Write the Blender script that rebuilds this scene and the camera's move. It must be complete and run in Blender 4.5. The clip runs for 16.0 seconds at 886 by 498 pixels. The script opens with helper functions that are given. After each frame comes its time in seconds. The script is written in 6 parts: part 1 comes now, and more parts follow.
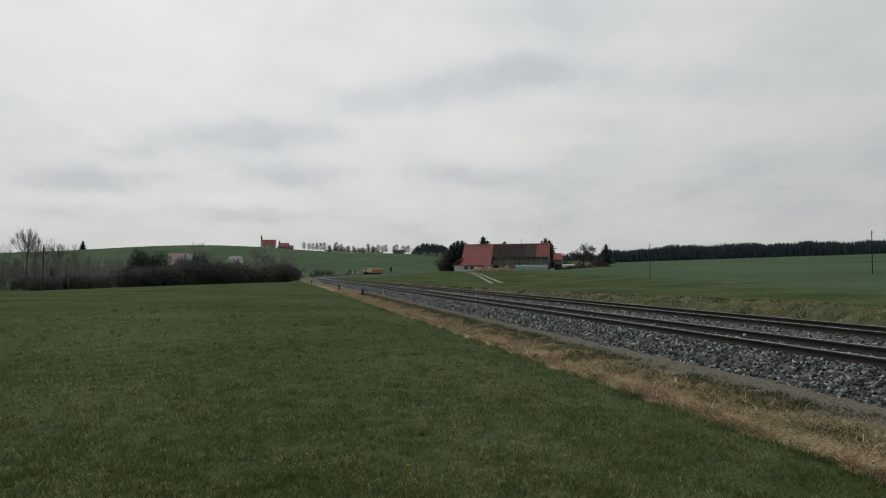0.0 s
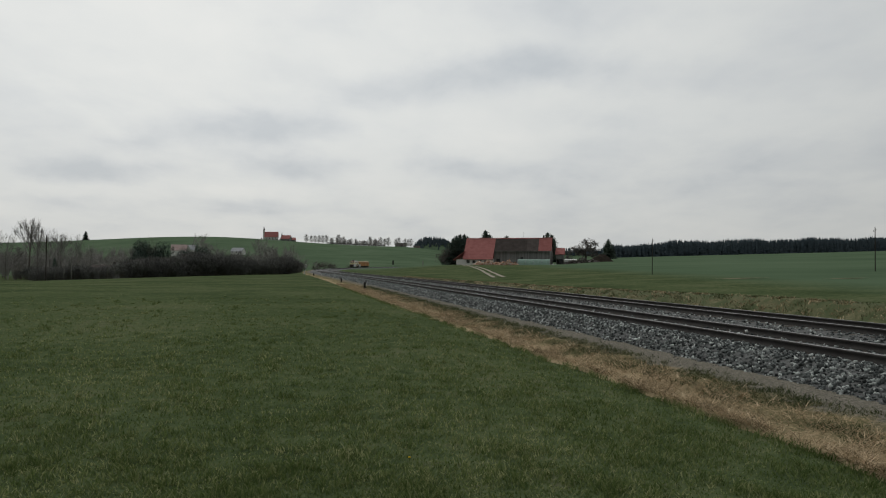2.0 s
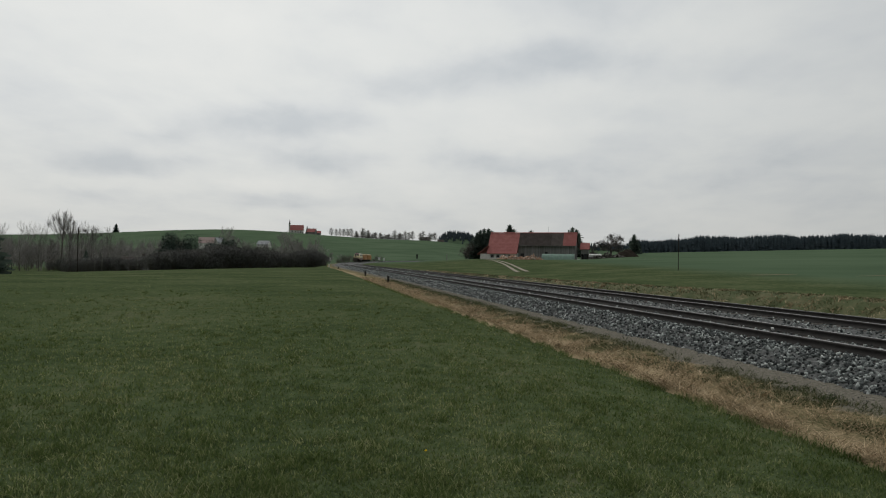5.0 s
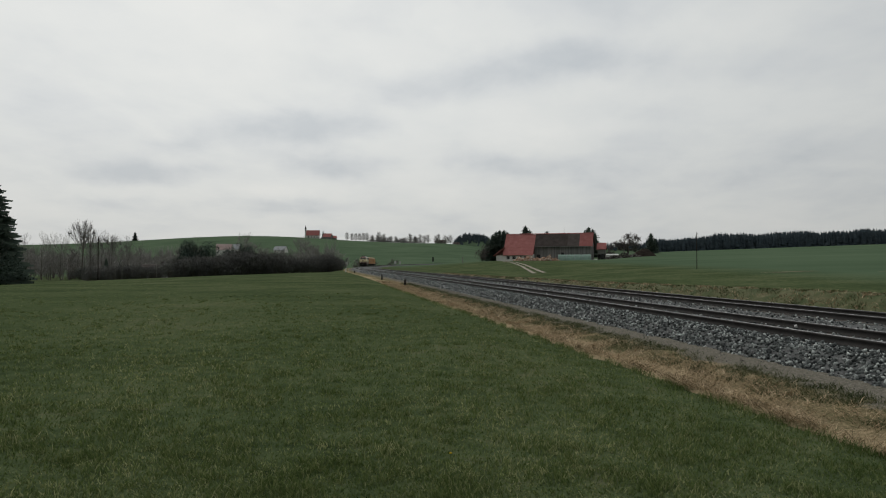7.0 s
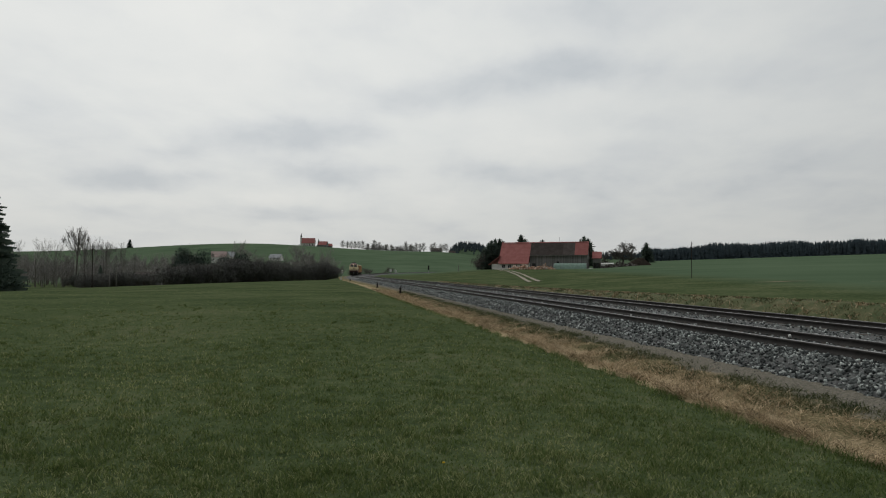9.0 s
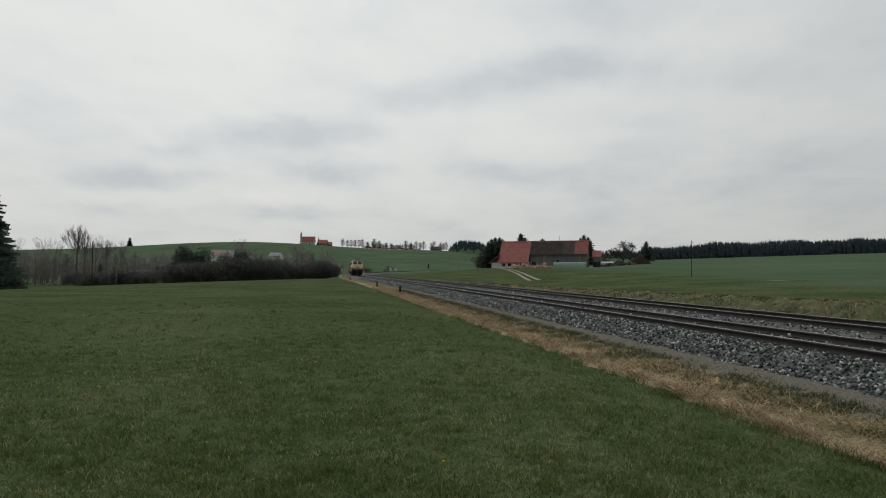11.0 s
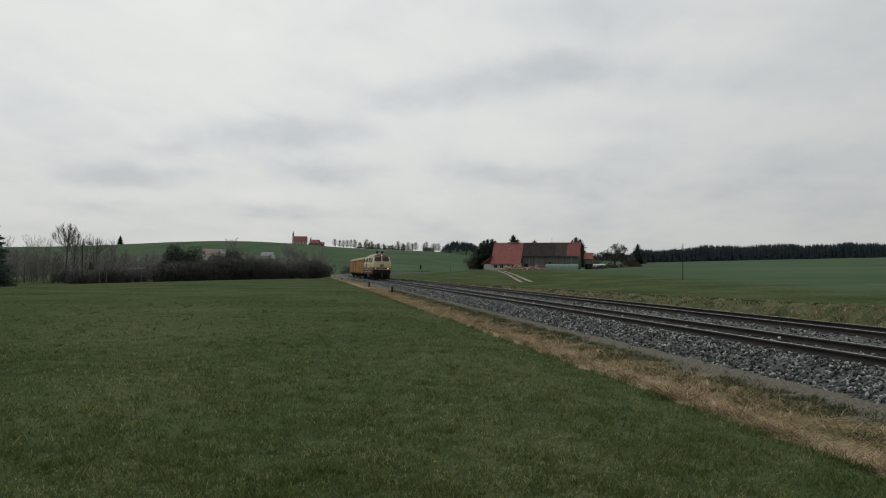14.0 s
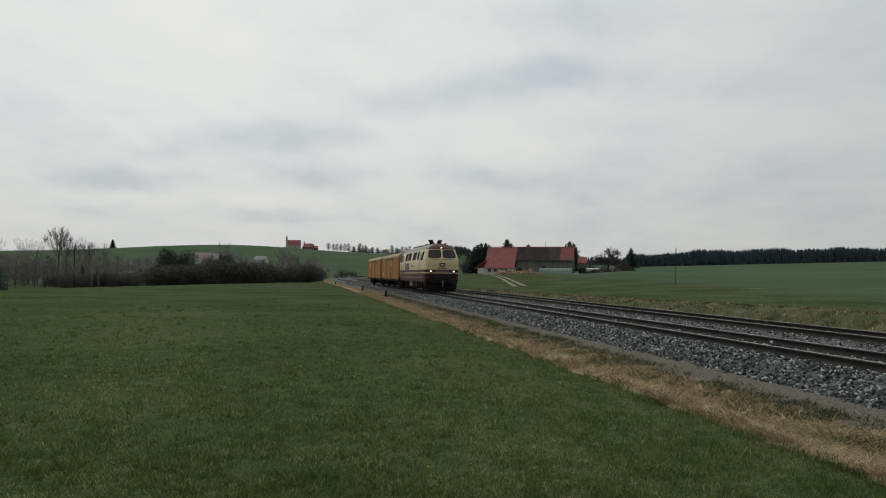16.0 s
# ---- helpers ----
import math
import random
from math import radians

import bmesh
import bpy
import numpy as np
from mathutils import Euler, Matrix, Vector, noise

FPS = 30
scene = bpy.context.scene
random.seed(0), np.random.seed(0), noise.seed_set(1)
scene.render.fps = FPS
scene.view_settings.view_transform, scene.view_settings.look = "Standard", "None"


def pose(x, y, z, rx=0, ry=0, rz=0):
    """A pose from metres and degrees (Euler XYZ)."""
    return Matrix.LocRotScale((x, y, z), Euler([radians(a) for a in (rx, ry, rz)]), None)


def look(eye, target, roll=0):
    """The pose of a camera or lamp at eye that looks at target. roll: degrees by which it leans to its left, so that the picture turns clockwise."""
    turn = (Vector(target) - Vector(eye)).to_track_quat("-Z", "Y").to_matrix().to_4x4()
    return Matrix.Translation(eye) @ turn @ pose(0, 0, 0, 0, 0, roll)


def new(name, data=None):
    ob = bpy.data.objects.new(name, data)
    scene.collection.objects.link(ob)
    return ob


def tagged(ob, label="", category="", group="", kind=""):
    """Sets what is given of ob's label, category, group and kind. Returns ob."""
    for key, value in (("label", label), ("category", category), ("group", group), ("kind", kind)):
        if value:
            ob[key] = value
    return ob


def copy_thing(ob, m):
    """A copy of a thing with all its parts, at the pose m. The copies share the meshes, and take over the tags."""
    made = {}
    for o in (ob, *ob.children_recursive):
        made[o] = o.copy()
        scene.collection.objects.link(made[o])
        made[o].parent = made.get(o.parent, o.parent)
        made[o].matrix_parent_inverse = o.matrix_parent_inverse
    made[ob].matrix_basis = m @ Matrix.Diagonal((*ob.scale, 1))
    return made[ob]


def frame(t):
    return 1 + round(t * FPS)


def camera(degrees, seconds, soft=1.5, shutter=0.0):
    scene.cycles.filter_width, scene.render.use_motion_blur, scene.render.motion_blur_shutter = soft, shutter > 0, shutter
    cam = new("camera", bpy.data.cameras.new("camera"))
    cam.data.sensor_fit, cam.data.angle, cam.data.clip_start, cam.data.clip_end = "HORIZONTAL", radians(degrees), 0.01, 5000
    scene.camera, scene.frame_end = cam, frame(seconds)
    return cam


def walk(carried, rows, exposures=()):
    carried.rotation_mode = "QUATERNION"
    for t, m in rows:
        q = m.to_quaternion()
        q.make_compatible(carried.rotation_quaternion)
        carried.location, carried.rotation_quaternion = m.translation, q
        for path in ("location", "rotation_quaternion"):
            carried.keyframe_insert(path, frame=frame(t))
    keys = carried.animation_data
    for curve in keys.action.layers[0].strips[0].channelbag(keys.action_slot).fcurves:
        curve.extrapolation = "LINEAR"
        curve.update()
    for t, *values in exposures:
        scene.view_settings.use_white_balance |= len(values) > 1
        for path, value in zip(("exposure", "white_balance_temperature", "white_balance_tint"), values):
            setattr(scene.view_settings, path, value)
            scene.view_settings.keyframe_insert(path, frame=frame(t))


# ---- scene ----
cam = camera(66.9, 16.0, soft=1.1)
# ---------------- camera ----------------
CAMERA_ROWS = [
    (0, 0, 0, 1.75, 92.1, 0, 0),
    (0.5, -0.011, 0, 1.75, 92.1, -0.1, -0.12),
    (1, -0.011, 0.003, 1.75, 92.03, -0.09, -0.33),
    (1.5, -0.015, 0.011, 1.744, 91.18, -0.18, 0.33),
    (2, -0.011, 0.002, 1.748, 91.55, -0.49, 0.17),
    (2.5, -0.007, 0.01, 1.746, 91.57, -0.28, 0.04),
    (3, -0.002, 0.014, 1.74, 91.28, -0.24, 0.46),
    (3.5, 0.045, 0.011, 1.743, 90.82, -0.3, 1.55),
    (4, 0.059, 0.004, 1.753, 90.82, -0.93, 2.07),
    (6.5, 0.007, -0.008, 1.753, 91.34, -0.13, 3.11),
    (7, -0.001, 0, 1.747, 91.24, 0.09, 3.58),
    (7.5, 0.012, -0.003, 1.748, 91.56, -0.12, 3.55),
    (8, 0.012, -0.003, 1.748, 91.7, -0.37, 3.1),
    (8.5, 0.008, -0.015, 1.747, 91.56, -0.37, 3.11),
    (9, 0.015, -0.011, 1.753, 91.95, -0.12, 3.2),
    (11.5, 0.015, -0.009, 1.753, 91.82, -0.19, 3.19),
    (12, 0.004, 0, 1.747, 92.05, -0.04, 3.06),
    (12.5, 0.008, -0.005, 1.748, 91.98, -0.33, 2.88),
    (13, 0.008, -0.003, 1.751, 91.99, -0.24, 2.88),
    (13.5, 0.003, -0.006, 1.747, 91.99, -0.37, 2.98),
    (14, 0.006, -0.007, 1.749, 91.92, -0.65, 2.52),
    (14.5, 0.005, -0.008, 1.751, 92.1, -0.73, 2.46),
    (15, 0.003, -0.013, 1.752, 92.21, -0.56, 2.18),
    (15.5, 0.006, -0.01, 1.752, 92.2, -0.6, 2.43),
    (16, 0.009, -0.009, 1.754, 92.27, -0.69, 1.99),
]
walk(cam, [(t, pose(*p)) for t, *p in CAMERA_ROWS])

# ---------------- sky and light ----------------
SUN_ELEVATION, SUN_AZIMUTH = radians(42), radians(-25)   # azimuth from +y towards +x
world = bpy.data.worlds.new("overcast_sky")
scene.world = world
world.use_nodes = True


class Nodes:
    """Short hand for building a node tree."""

    def __init__(self, tree, keep=False):
        self.tree = tree
        if not keep:
            tree.nodes.clear()

    def add(self, kind, **values):
        node = self.tree.nodes.new(kind)
        for key, value in values.items():
            if key in node.inputs:
                node.inputs[key].default_value = value
            else:
                setattr(node, key, value)
        return node

    def link(self, a, out, b, into):
        self.tree.links.new(a.outputs[out], b.inputs[into])

    def ramp(self, source, out, stops):
        node = self.tree.nodes.new("ShaderNodeValToRGB")
        while len(node.color_ramp.elements) < len(stops):
            node.color_ramp.elements.new(0.5)
        for e, (at, colour) in zip(node.color_ramp.elements, stops):
            e.position = at
            e.color = (*colour, 1) if len(colour) == 3 else colour
        self.link(source, out, node, "Fac")
        return node

    def maths(self, operation, a, b=None, clamp=False):
        node = self.tree.nodes.new("ShaderNodeMath")
        node.operation, node.use_clamp = operation, clamp
        for k, v in enumerate((a, b)):
            if v is None:
                continue
            if isinstance(v, (int, float)):
                node.inputs[k].default_value = v
            else:
                self.tree.links.new(v, node.inputs[k])
        return node.outputs[0]


def build_sky():
    n = Nodes(world.node_tree)
    sky = n.add("ShaderNodeTexSky", sky_type="NISHITA", sun_disc=False, sun_elevation=SUN_ELEVATION, sun_rotation=SUN_AZIMUTH,
                air_density=1.0, dust_density=4.0)
    blue = n.add("ShaderNodeBackground", Strength=0.06)
    n.link(sky, "Color", blue, "Color")
    where = n.add("ShaderNodeTexCoord")
    split = n.add("ShaderNodeSeparateXYZ")
    n.link(where, "Generated", split, "Vector")
    up = n.maths("ADD", n.maths("MAXIMUM", split.outputs["Z"], 0.0), 0.2)
    flat = n.add("ShaderNodeCombineXYZ")
    n.tree.links.new(n.maths("DIVIDE", split.outputs["X"], up), flat.inputs["X"])
    n.tree.links.new(n.maths("MULTIPLY", n.maths("DIVIDE", split.outputs["Y"], up), 0.8), flat.inputs["Y"])
    big = n.add("ShaderNodeTexNoise", Scale=0.75, Detail=5.0, Roughness=0.5, Distortion=0.25)
    n.link(flat, "Vector", big, "Vector")
    fine = n.add("ShaderNodeTexNoise", Scale=2.6, Detail=6.0, Roughness=0.55, Distortion=0.15)
    n.link(flat, "Vector", fine, "Vector")
    both = n.maths("ADD", n.maths("MULTIPLY", big.outputs[0], 0.40), n.maths("ADD", n.maths("MULTIPLY", fine.outputs[0], 0.40), 0.105))
    # grey cloud bellies over the valley: bearing tangent, height tangent, half width, half height, depth
    ahead = n.maths("MAXIMUM", split.outputs["Y"], 0.12)
    seen = n.add("ShaderNodeCombineXYZ")
    n.tree.links.new(n.maths("DIVIDE", split.outputs["X"], ahead), seen.inputs["X"])
    n.tree.links.new(n.maths("DIVIDE", split.outputs["Z"], ahead), seen.inputs["Y"])
    ragged = n.add("ShaderNodeTexNoise", Scale=7.0, Detail=5.0, Roughness=0.6)
    n.link(seen, "Vector", ragged, "Vector")
    push = n.add("ShaderNodeVectorMath", operation="MULTIPLY_ADD")
    n.link(ragged, "Color", push, 0)
    push.inputs[1].default_value, push.inputs[2].default_value = (0.13, 0.045, 0.0), (-0.065, -0.0225, 0.0)
    torn = n.add("ShaderNodeVectorMath", operation="ADD")
    n.link(seen, 0, torn, 0)
    n.link(push, 0, torn, 1)
    total = None
    for u, v, w, h, depth in ((0.12, 0.303, 0.16, 0.040, 0.13), (-0.04, 0.265, 0.17, 0.034, 0.08), (-0.281, 0.205, 0.18, 0.030, 0.10), (-0.456, 0.183, 0.10, 0.018, 0.05), (-0.518, 0.143, 0.11, 0.022, 0.07),
                              (-0.22, 0.146, 0.11, 0.026, 0.09), (0.07, 0.142, 0.14, 0.026, 0.10), (0.211, 0.174, 0.15, 0.024, 0.05), (-0.297, 0.086, 0.10, 0.018, 0.08), (-0.544, 0.089, 0.12, 0.020, 0.05),
                              (0.36, 0.29, 0.14, 0.036, 0.05), (0.358, 0.123, 0.11, 0.016, 0.05), (0.23, 0.395, 0.24, 0.045, 0.08), (-0.30, 0.113, 0.10, 0.016, -0.06), (0.07, 0.188, 0.13, 0.034, -0.05), (-0.562, 0.112, 0.15, 0.014, -0.04)):
        own = n.add("ShaderNodeVectorMath", operation="MULTIPLY_ADD")
        n.link(torn, 0, own, 0)
        own.inputs[1].default_value, own.inputs[2].default_value = (1 / w, 1 / h, 0.0), (-u / w, -v / h, 0.0)
        far = n.add("ShaderNodeVectorMath", operation="LENGTH")
        n.link(own, 0, far, 0)
        belly = n.add("ShaderNodeMapRange", interpolation_type="SMOOTHSTEP")
        n.link(far, "Value", belly, "Value")
        for key, value in (("From Min", 0.15), ("From Max", 1.25), ("To Min", depth * 1.5), ("To Max", 0.0)):
            belly.inputs[key].default_value = value
        total = belly.outputs[0] if total is None else n.maths("ADD", total, belly.outputs[0])
    holder = n.add("ShaderNodeMath", operation="SUBTRACT")
    n.tree.links.new(both, holder.inputs[0])
    n.tree.links.new(total, holder.inputs[1])
    dim = n.ramp(holder, 0, [(0.32, (0.50, 0.532, 0.555)), (0.42, (0.595, 0.618, 0.625)), (0.50, (0.65, 0.668, 0.66)), (0.62, (0.70, 0.71, 0.692))])
    cloud = n.add("ShaderNodeBackground", Strength=1.015)
    # brighter towards the veiled sun
    towards = n.add("ShaderNodeVectorMath", operation="DOT_PRODUCT")
    n.link(where, "Generated", towards, 0)
    towards.inputs[1].default_value = (math.sin(SUN_AZIMUTH) * math.cos(SUN_ELEVATION), math.cos(SUN_AZIMUTH) * math.cos(SUN_ELEVATION), math.sin(SUN_ELEVATION))
    veil = n.maths("ADD", n.maths("MULTIPLY", towards.outputs["Value"], 0.60), 0.585)
    # the cloud sheet looks thicker towards the skyline
    low = n.add("ShaderNodeMapRange")
    n.link(split, "Z", low, "Value")
    low.inputs["From Max"].default_value, low.inputs["To Min"].default_value = 0.2, 0.89
    veil = n.maths("MULTIPLY", veil, low.outputs[0])
    lit = n.add("ShaderNodeVectorMath", operation="SCALE")
    n.tree.links.new(dim.outputs[0], lit.inputs[0])
    n.tree.links.new(veil, lit.inputs["Scale"])
    n.tree.links.new(lit.outputs[0], cloud.inputs["Color"])
    mix = n.add("ShaderNodeMixShader", Fac=0.94)
    n.link(blue, 0, mix, 1)
    n.link(cloud, 0, mix, 2)
    out = n.add("ShaderNodeOutputWorld")
    n.link(mix, 0, out, 0)


build_sky()
sun = new("sun", bpy.data.lights.new("sun", "SUN"))
sun.data.energy, sun.data.angle, sun.data.color = 0.6, radians(25), (1.0, 0.96, 0.9)
sun.matrix_world = look((0, 0, 0), (-math.sin(SUN_AZIMUTH) * math.cos(SUN_ELEVATION), -math.cos(SUN_AZIMUTH) * math.cos(SUN_ELEVATION), -math.sin(SUN_ELEVATION)))
scene.view_settings.exposure = 0.0


# ---------------- the line of the railway ----------------
RAIL_TOP = 0.27          # rail heads above the meadow at the camera
TRACK_GAP = 4.55         # between the two centre lines
STEP = 2.0
S_LINE = np.arange(-120.0, 700.0, STEP)


def line_of_track():
    bend = np.interp(S_LINE, [-20, 80, 160, 240, 320, 400, 520], [-0.00047, 0.00056, -0.00052, -0.00126, -0.00122, -0.0012, -0.00125])
    bend[S_LINE < -20] = 0
    head = np.concatenate([[0], np.cumsum((bend[1:] + bend[:-1]) / 2 * STEP)])
    head += radians(13.306) - np.interp(0, S_LINE, head)
    dx, dy = -np.sin(head), np.cos(head)
    x = np.concatenate([[0], np.cumsum((dx[1:] + dx[:-1]) / 2 * STEP)])
    y = np.concatenate([[0], np.cumsum((dy[1:] + dy[:-1]) / 2 * STEP)])
    x += 10.922 * math.cos(radians(13.306)) - np.interp(0, S_LINE, x)
    y += 10.922 * math.sin(radians(13.306)) - np.interp(0, S_LINE, y)
    z = RAIL_TOP + 5.57e-6 * np.clip(S_LINE - 60, 0, None) ** 2
    return x, y, z, head


LX, LY, LZ, LH = line_of_track()


def on_track(s, off=0.0):
    """Place beside the near track's centre line: x, y, rail height, heading in radians."""
    x, y, z, h = (np.interp(s, S_LINE, a) for a in (LX, LY, LZ, LH))
    return x + off * np.cos(h), y + off * np.sin(h), z, h


def track_coords(x, y):
    """Nearest s and the offset to the right of the near track's centre line."""
    x, y = np.asarray(x, float), np.asarray(y, float)
    s = np.zeros_like(x)
    best = np.full(x.shape, 1e18)
    for k in range(0, len(S_LINE), 3):
        d = (x - LX[k]) ** 2 + (y - LY[k]) ** 2
        hit = d < best
        best[hit], s[hit] = d[hit], S_LINE[k]
    for _ in range(3):
        px, py, _z, h = on_track(s)
        s = np.clip(s + (-(x - px) * np.sin(h) + (y - py) * np.cos(h)), S_LINE[0], S_LINE[-1])
    px, py, _z, h = on_track(s)
    return s, (x - px) * np.cos(h) + (y - py) * np.sin(h)


# ---------------- terrain ----------------
def smooth(a, b, x):
    t = np.clip((x - a) / (b - a), 0, 1)
    return t * t * (3 - 2 * t)


def bumps(x, y, seed, size):
    """Soft rolling unevenness made of a few sines."""
    r = np.random.RandomState(seed)
    z = 0
    for _ in range(7):
        a, ph, k = r.uniform(0, 6.283), r.uniform(0, 6.283), r.uniform(0.5, 1.6) * 6.283 / size
        z = z + np.sin((x * math.cos(a) + y * math.sin(a)) * k + ph)
    return z / 7


def ground_height(x, y, corridor=True):
    x, y = np.asarray(x, float), np.asarray(y, float)
    u = x / np.maximum(y, 30.0)
    dist = np.hypot(x, y)
    s, off = track_coords(x, y)
    # meadow on the camera's side, sinking a little to the west
    left = -0.00024 * np.clip(x, -125, 0) ** 2 * smooth(20, 120, dist) - 0.0012 * np.clip(dist - 60, 0, 140)
    left = left + 0.05 * bumps(x, y, 3, 22.0) * smooth(3, 14, dist)
    # field on the far side, rising to the wood
    yy = np.clip(y, -400, 860)
    right = 3.1 + 0.033 * (np.clip(x, -60, 700) - 23) + 0.0112 * (yy - 290)
    right = right + 0.25 * bumps(x, y, 5, 90.0) * smooth(40, 160, dist)
    rail_base = np.interp(s, S_LINE, LZ) - 0.75
    right = rail_base + (right - rail_base) * smooth(4.0, np.interp(s, [0, 60, 140, 260], [10, 20, 50, 56]), off)
    side = smooth(-2.0, 6.0, off)
    z = left * (1 - side) + right * side
    # the long hill with the church and what lies right of it
    crest = 12 + 29 * smooth(0.12, -0.07, u) + 17.6 * np.where(u < -0.36, np.exp(-((u + 0.36) / 0.21) ** 2), np.exp(-((u + 0.36) / 0.17) ** 2))
    hill = crest * smooth(430, 1400, y)
    front = smooth(380, 620, y)
    z = z * (1 - front * smooth(0.05, -0.05, u)) + hill * smooth(0.16, -0.02, u) * front
    z = z - 0.55 * z * smooth(1450, 2000, y)
    z = z + 64 * np.exp(-((x + 36) / 75) ** 4 - ((y - 2180) / 160) ** 2)
    z = z + 70 * np.exp(-((x - 560) / 900) ** 2 - ((y - 3300) / 500) ** 2)
    z = z + 75 * np.exp(-((x + 800) / 700) ** 2 - ((y - 3200) / 500) ** 2)
    z = z + 0.5 * np.exp(-((x - 5) / 10) ** 2 - ((y - 279) / 16) ** 2)
    z = z - 1.15 * np.exp(-((x - 43) / 15) ** 2 - ((y - 280) / 22) ** 2)
    z = z + 56 * np.exp(-((x - 520) / 330) ** 4 - ((y - 2400) / 190) ** 2)
    if corridor:
        near = 1 - smooth(420, 620, s)
        bank = np.interp(s, [-60, 0, 25, 50, 90, 300], [0.62, 0.60, 0.52, 0.22, 0.03, 0.0])
        base = np.interp(s, S_LINE, LZ) - 0.62
        bed = np.where(off < 2.2, base + np.interp(off, [-5.9, -5.3, -4.8, -3.5, -2.7], [0.12, 0.08, -0.01, 0.08, 0.10]), base + (bank + 0.35) * smooth(7.6, 9.6, off))
        inside = smooth(-8.5, -5.6, off) * (1 - smooth(9.0, 15.0, off)) * near
        z = z * (1 - inside) + bed * inside
    return z


def fast_mesh(name, verts, faces, smooth_shade=False):
    """A mesh from arrays, all faces with the same number of corners."""
    verts, faces = np.asarray(verts, np.float32), np.asarray(faces, np.int32)
    me = bpy.data.meshes.new(name)
    me.vertices.add(len(verts))
    me.vertices.foreach_set("co", verts.ravel())
    k = faces.shape[1]
    me.loops.add(faces.size)
    me.loops.foreach_set("vertex_index", faces.ravel())
    me.polygons.add(len(faces))
    me.polygons.foreach_set("loop_start", np.arange(0, faces.size, k, dtype=np.int32))
    if smooth_shade:
        me.polygons.foreach_set("use_smooth", np.ones(len(faces), bool))
    me.update(calc_edges=True)
    return me


def add_uv(me, uv):
    """uv: one pair for each vertex."""
    layer = me.uv_layers.new(name="UVMap")
    idx = np.empty(len(me.loops), np.int32)
    me.loops.foreach_get("vertex_index", idx)
    layer.data.foreach_set("uv", np.asarray(uv, np.float32)[idx].ravel())


# ---------------- materials ----------------
def material(name, colours, scale=4.0, rough=0.8, metal=0.0, bump=0.2, fine=40.0, spread=(0.3, 0.7), per_object=0.0, per_island=0.0, stretch=(1, 1, 1), coat=0.0, space="Object", leafy=0.0, broad=0.0):
    """A surface with coarse and fine variation: colours from dark to light, noise sizes per metre."""
    m = bpy.data.materials.new(name)
    m.use_nodes = True
    n = Nodes(m.node_tree)
    bsdf = n.add("ShaderNodeBsdfPrincipled", Roughness=rough, Metallic=metal)
    bsdf.inputs["Specular IOR Level"].default_value = 0.5 if rough < 0.6 else (0.1 if rough < 0.93 else 0.0)
    if coat:
        bsdf.inputs["Coat Weight"].default_value = coat
    where = n.add("ShaderNodeTexCoord")
    mapping = n.add("ShaderNodeMapping")
    mapping.inputs["Scale"].default_value = stretch
    n.link(where, space, mapping, "Vector")
    coarse = n.add("ShaderNodeTexNoise", Scale=scale, Detail=5.0, Roughness=0.6)
    small = n.add("ShaderNodeTexNoise", Scale=fine, Detail=4.0, Roughness=0.65)
    n.link(mapping, 0, coarse, "Vector")
    n.link(mapping, 0, small, "Vector")
    value = n.maths("ADD", n.maths("MULTIPLY", coarse.outputs[0], 0.6), n.maths("MULTIPLY", small.outputs[0], 0.4))
    if broad:
        wide = n.add("ShaderNodeTexNoise", Scale=broad, Detail=3.0, Roughness=0.55)
        n.link(mapping, 0, wide, "Vector")
        value = n.maths("ADD", value, n.maths("MULTIPLY", n.maths("SUBTRACT", wide.outputs[0], 0.5), 0.55))
    if per_object:
        info = n.add("ShaderNodeObjectInfo")
        value = n.maths("ADD", value, n.maths("MULTIPLY", n.maths("SUBTRACT", info.outputs["Random"], 0.5), per_object))
    if per_island:
        geo = n.add("ShaderNodeNewGeometry")
        value = n.maths("ADD", value, n.maths("MULTIPLY", n.maths("SUBTRACT", geo.outputs["Random Per Island"], 0.5), per_island))
    hold = n.add("ShaderNodeMath", operation="ADD")
    n.tree.links.new(value, hold.inputs[0])
    hold.inputs[1].default_value = 0.0
    lo, hi = spread
    stops = [(lo + (hi - lo) * k / max(1, len(colours) - 1), c) for k, c in enumerate(colours)]
    ramp = n.ramp(hold, 0, stops)
    n.link(ramp, "Color", bsdf, "Base Color")
    if bump:
        b = n.add("ShaderNodeBump", Strength=bump, Distance=0.02)
        n.link(small, 0, b, "Height")
        n.link(b, 0, bsdf, "Normal")
    out = n.add("ShaderNodeOutputMaterial")
    if leafy:
        thin = n.add("ShaderNodeBsdfTranslucent")
        n.link(ramp, "Color", thin, "Color")
        both = n.add("ShaderNodeMixShader", Fac=leafy)
        n.link(bsdf, 0, both, 1)
        n.link(thin, 0, both, 2)
        n.link(both, 0, out, 0)
    else:
        n.link(bsdf, 0, out, 0)
    return m


def glow(name, colour, strength):
    m = bpy.data.materials.new(name)
    m.use_nodes = True
    n = Nodes(m.node_tree)
    e = n.add("ShaderNodeEmission", Color=(*colour, 1), Strength=strength)
    out = n.add("ShaderNodeOutputMaterial")
    n.link(e, 0, out, 0)
    return m


M_MEADOW = material("meadow_soil_and_grass", [(0.04486, 0.06409, 0.0303), (0.06729, 0.09097, 0.04313), (0.08976, 0.1137, 0.05479), (0.1203, 0.1303, 0.0746)], scale=2.6, fine=22.0, rough=0.95, bump=0.9, spread=(0.38, 0.63), broad=0.13)


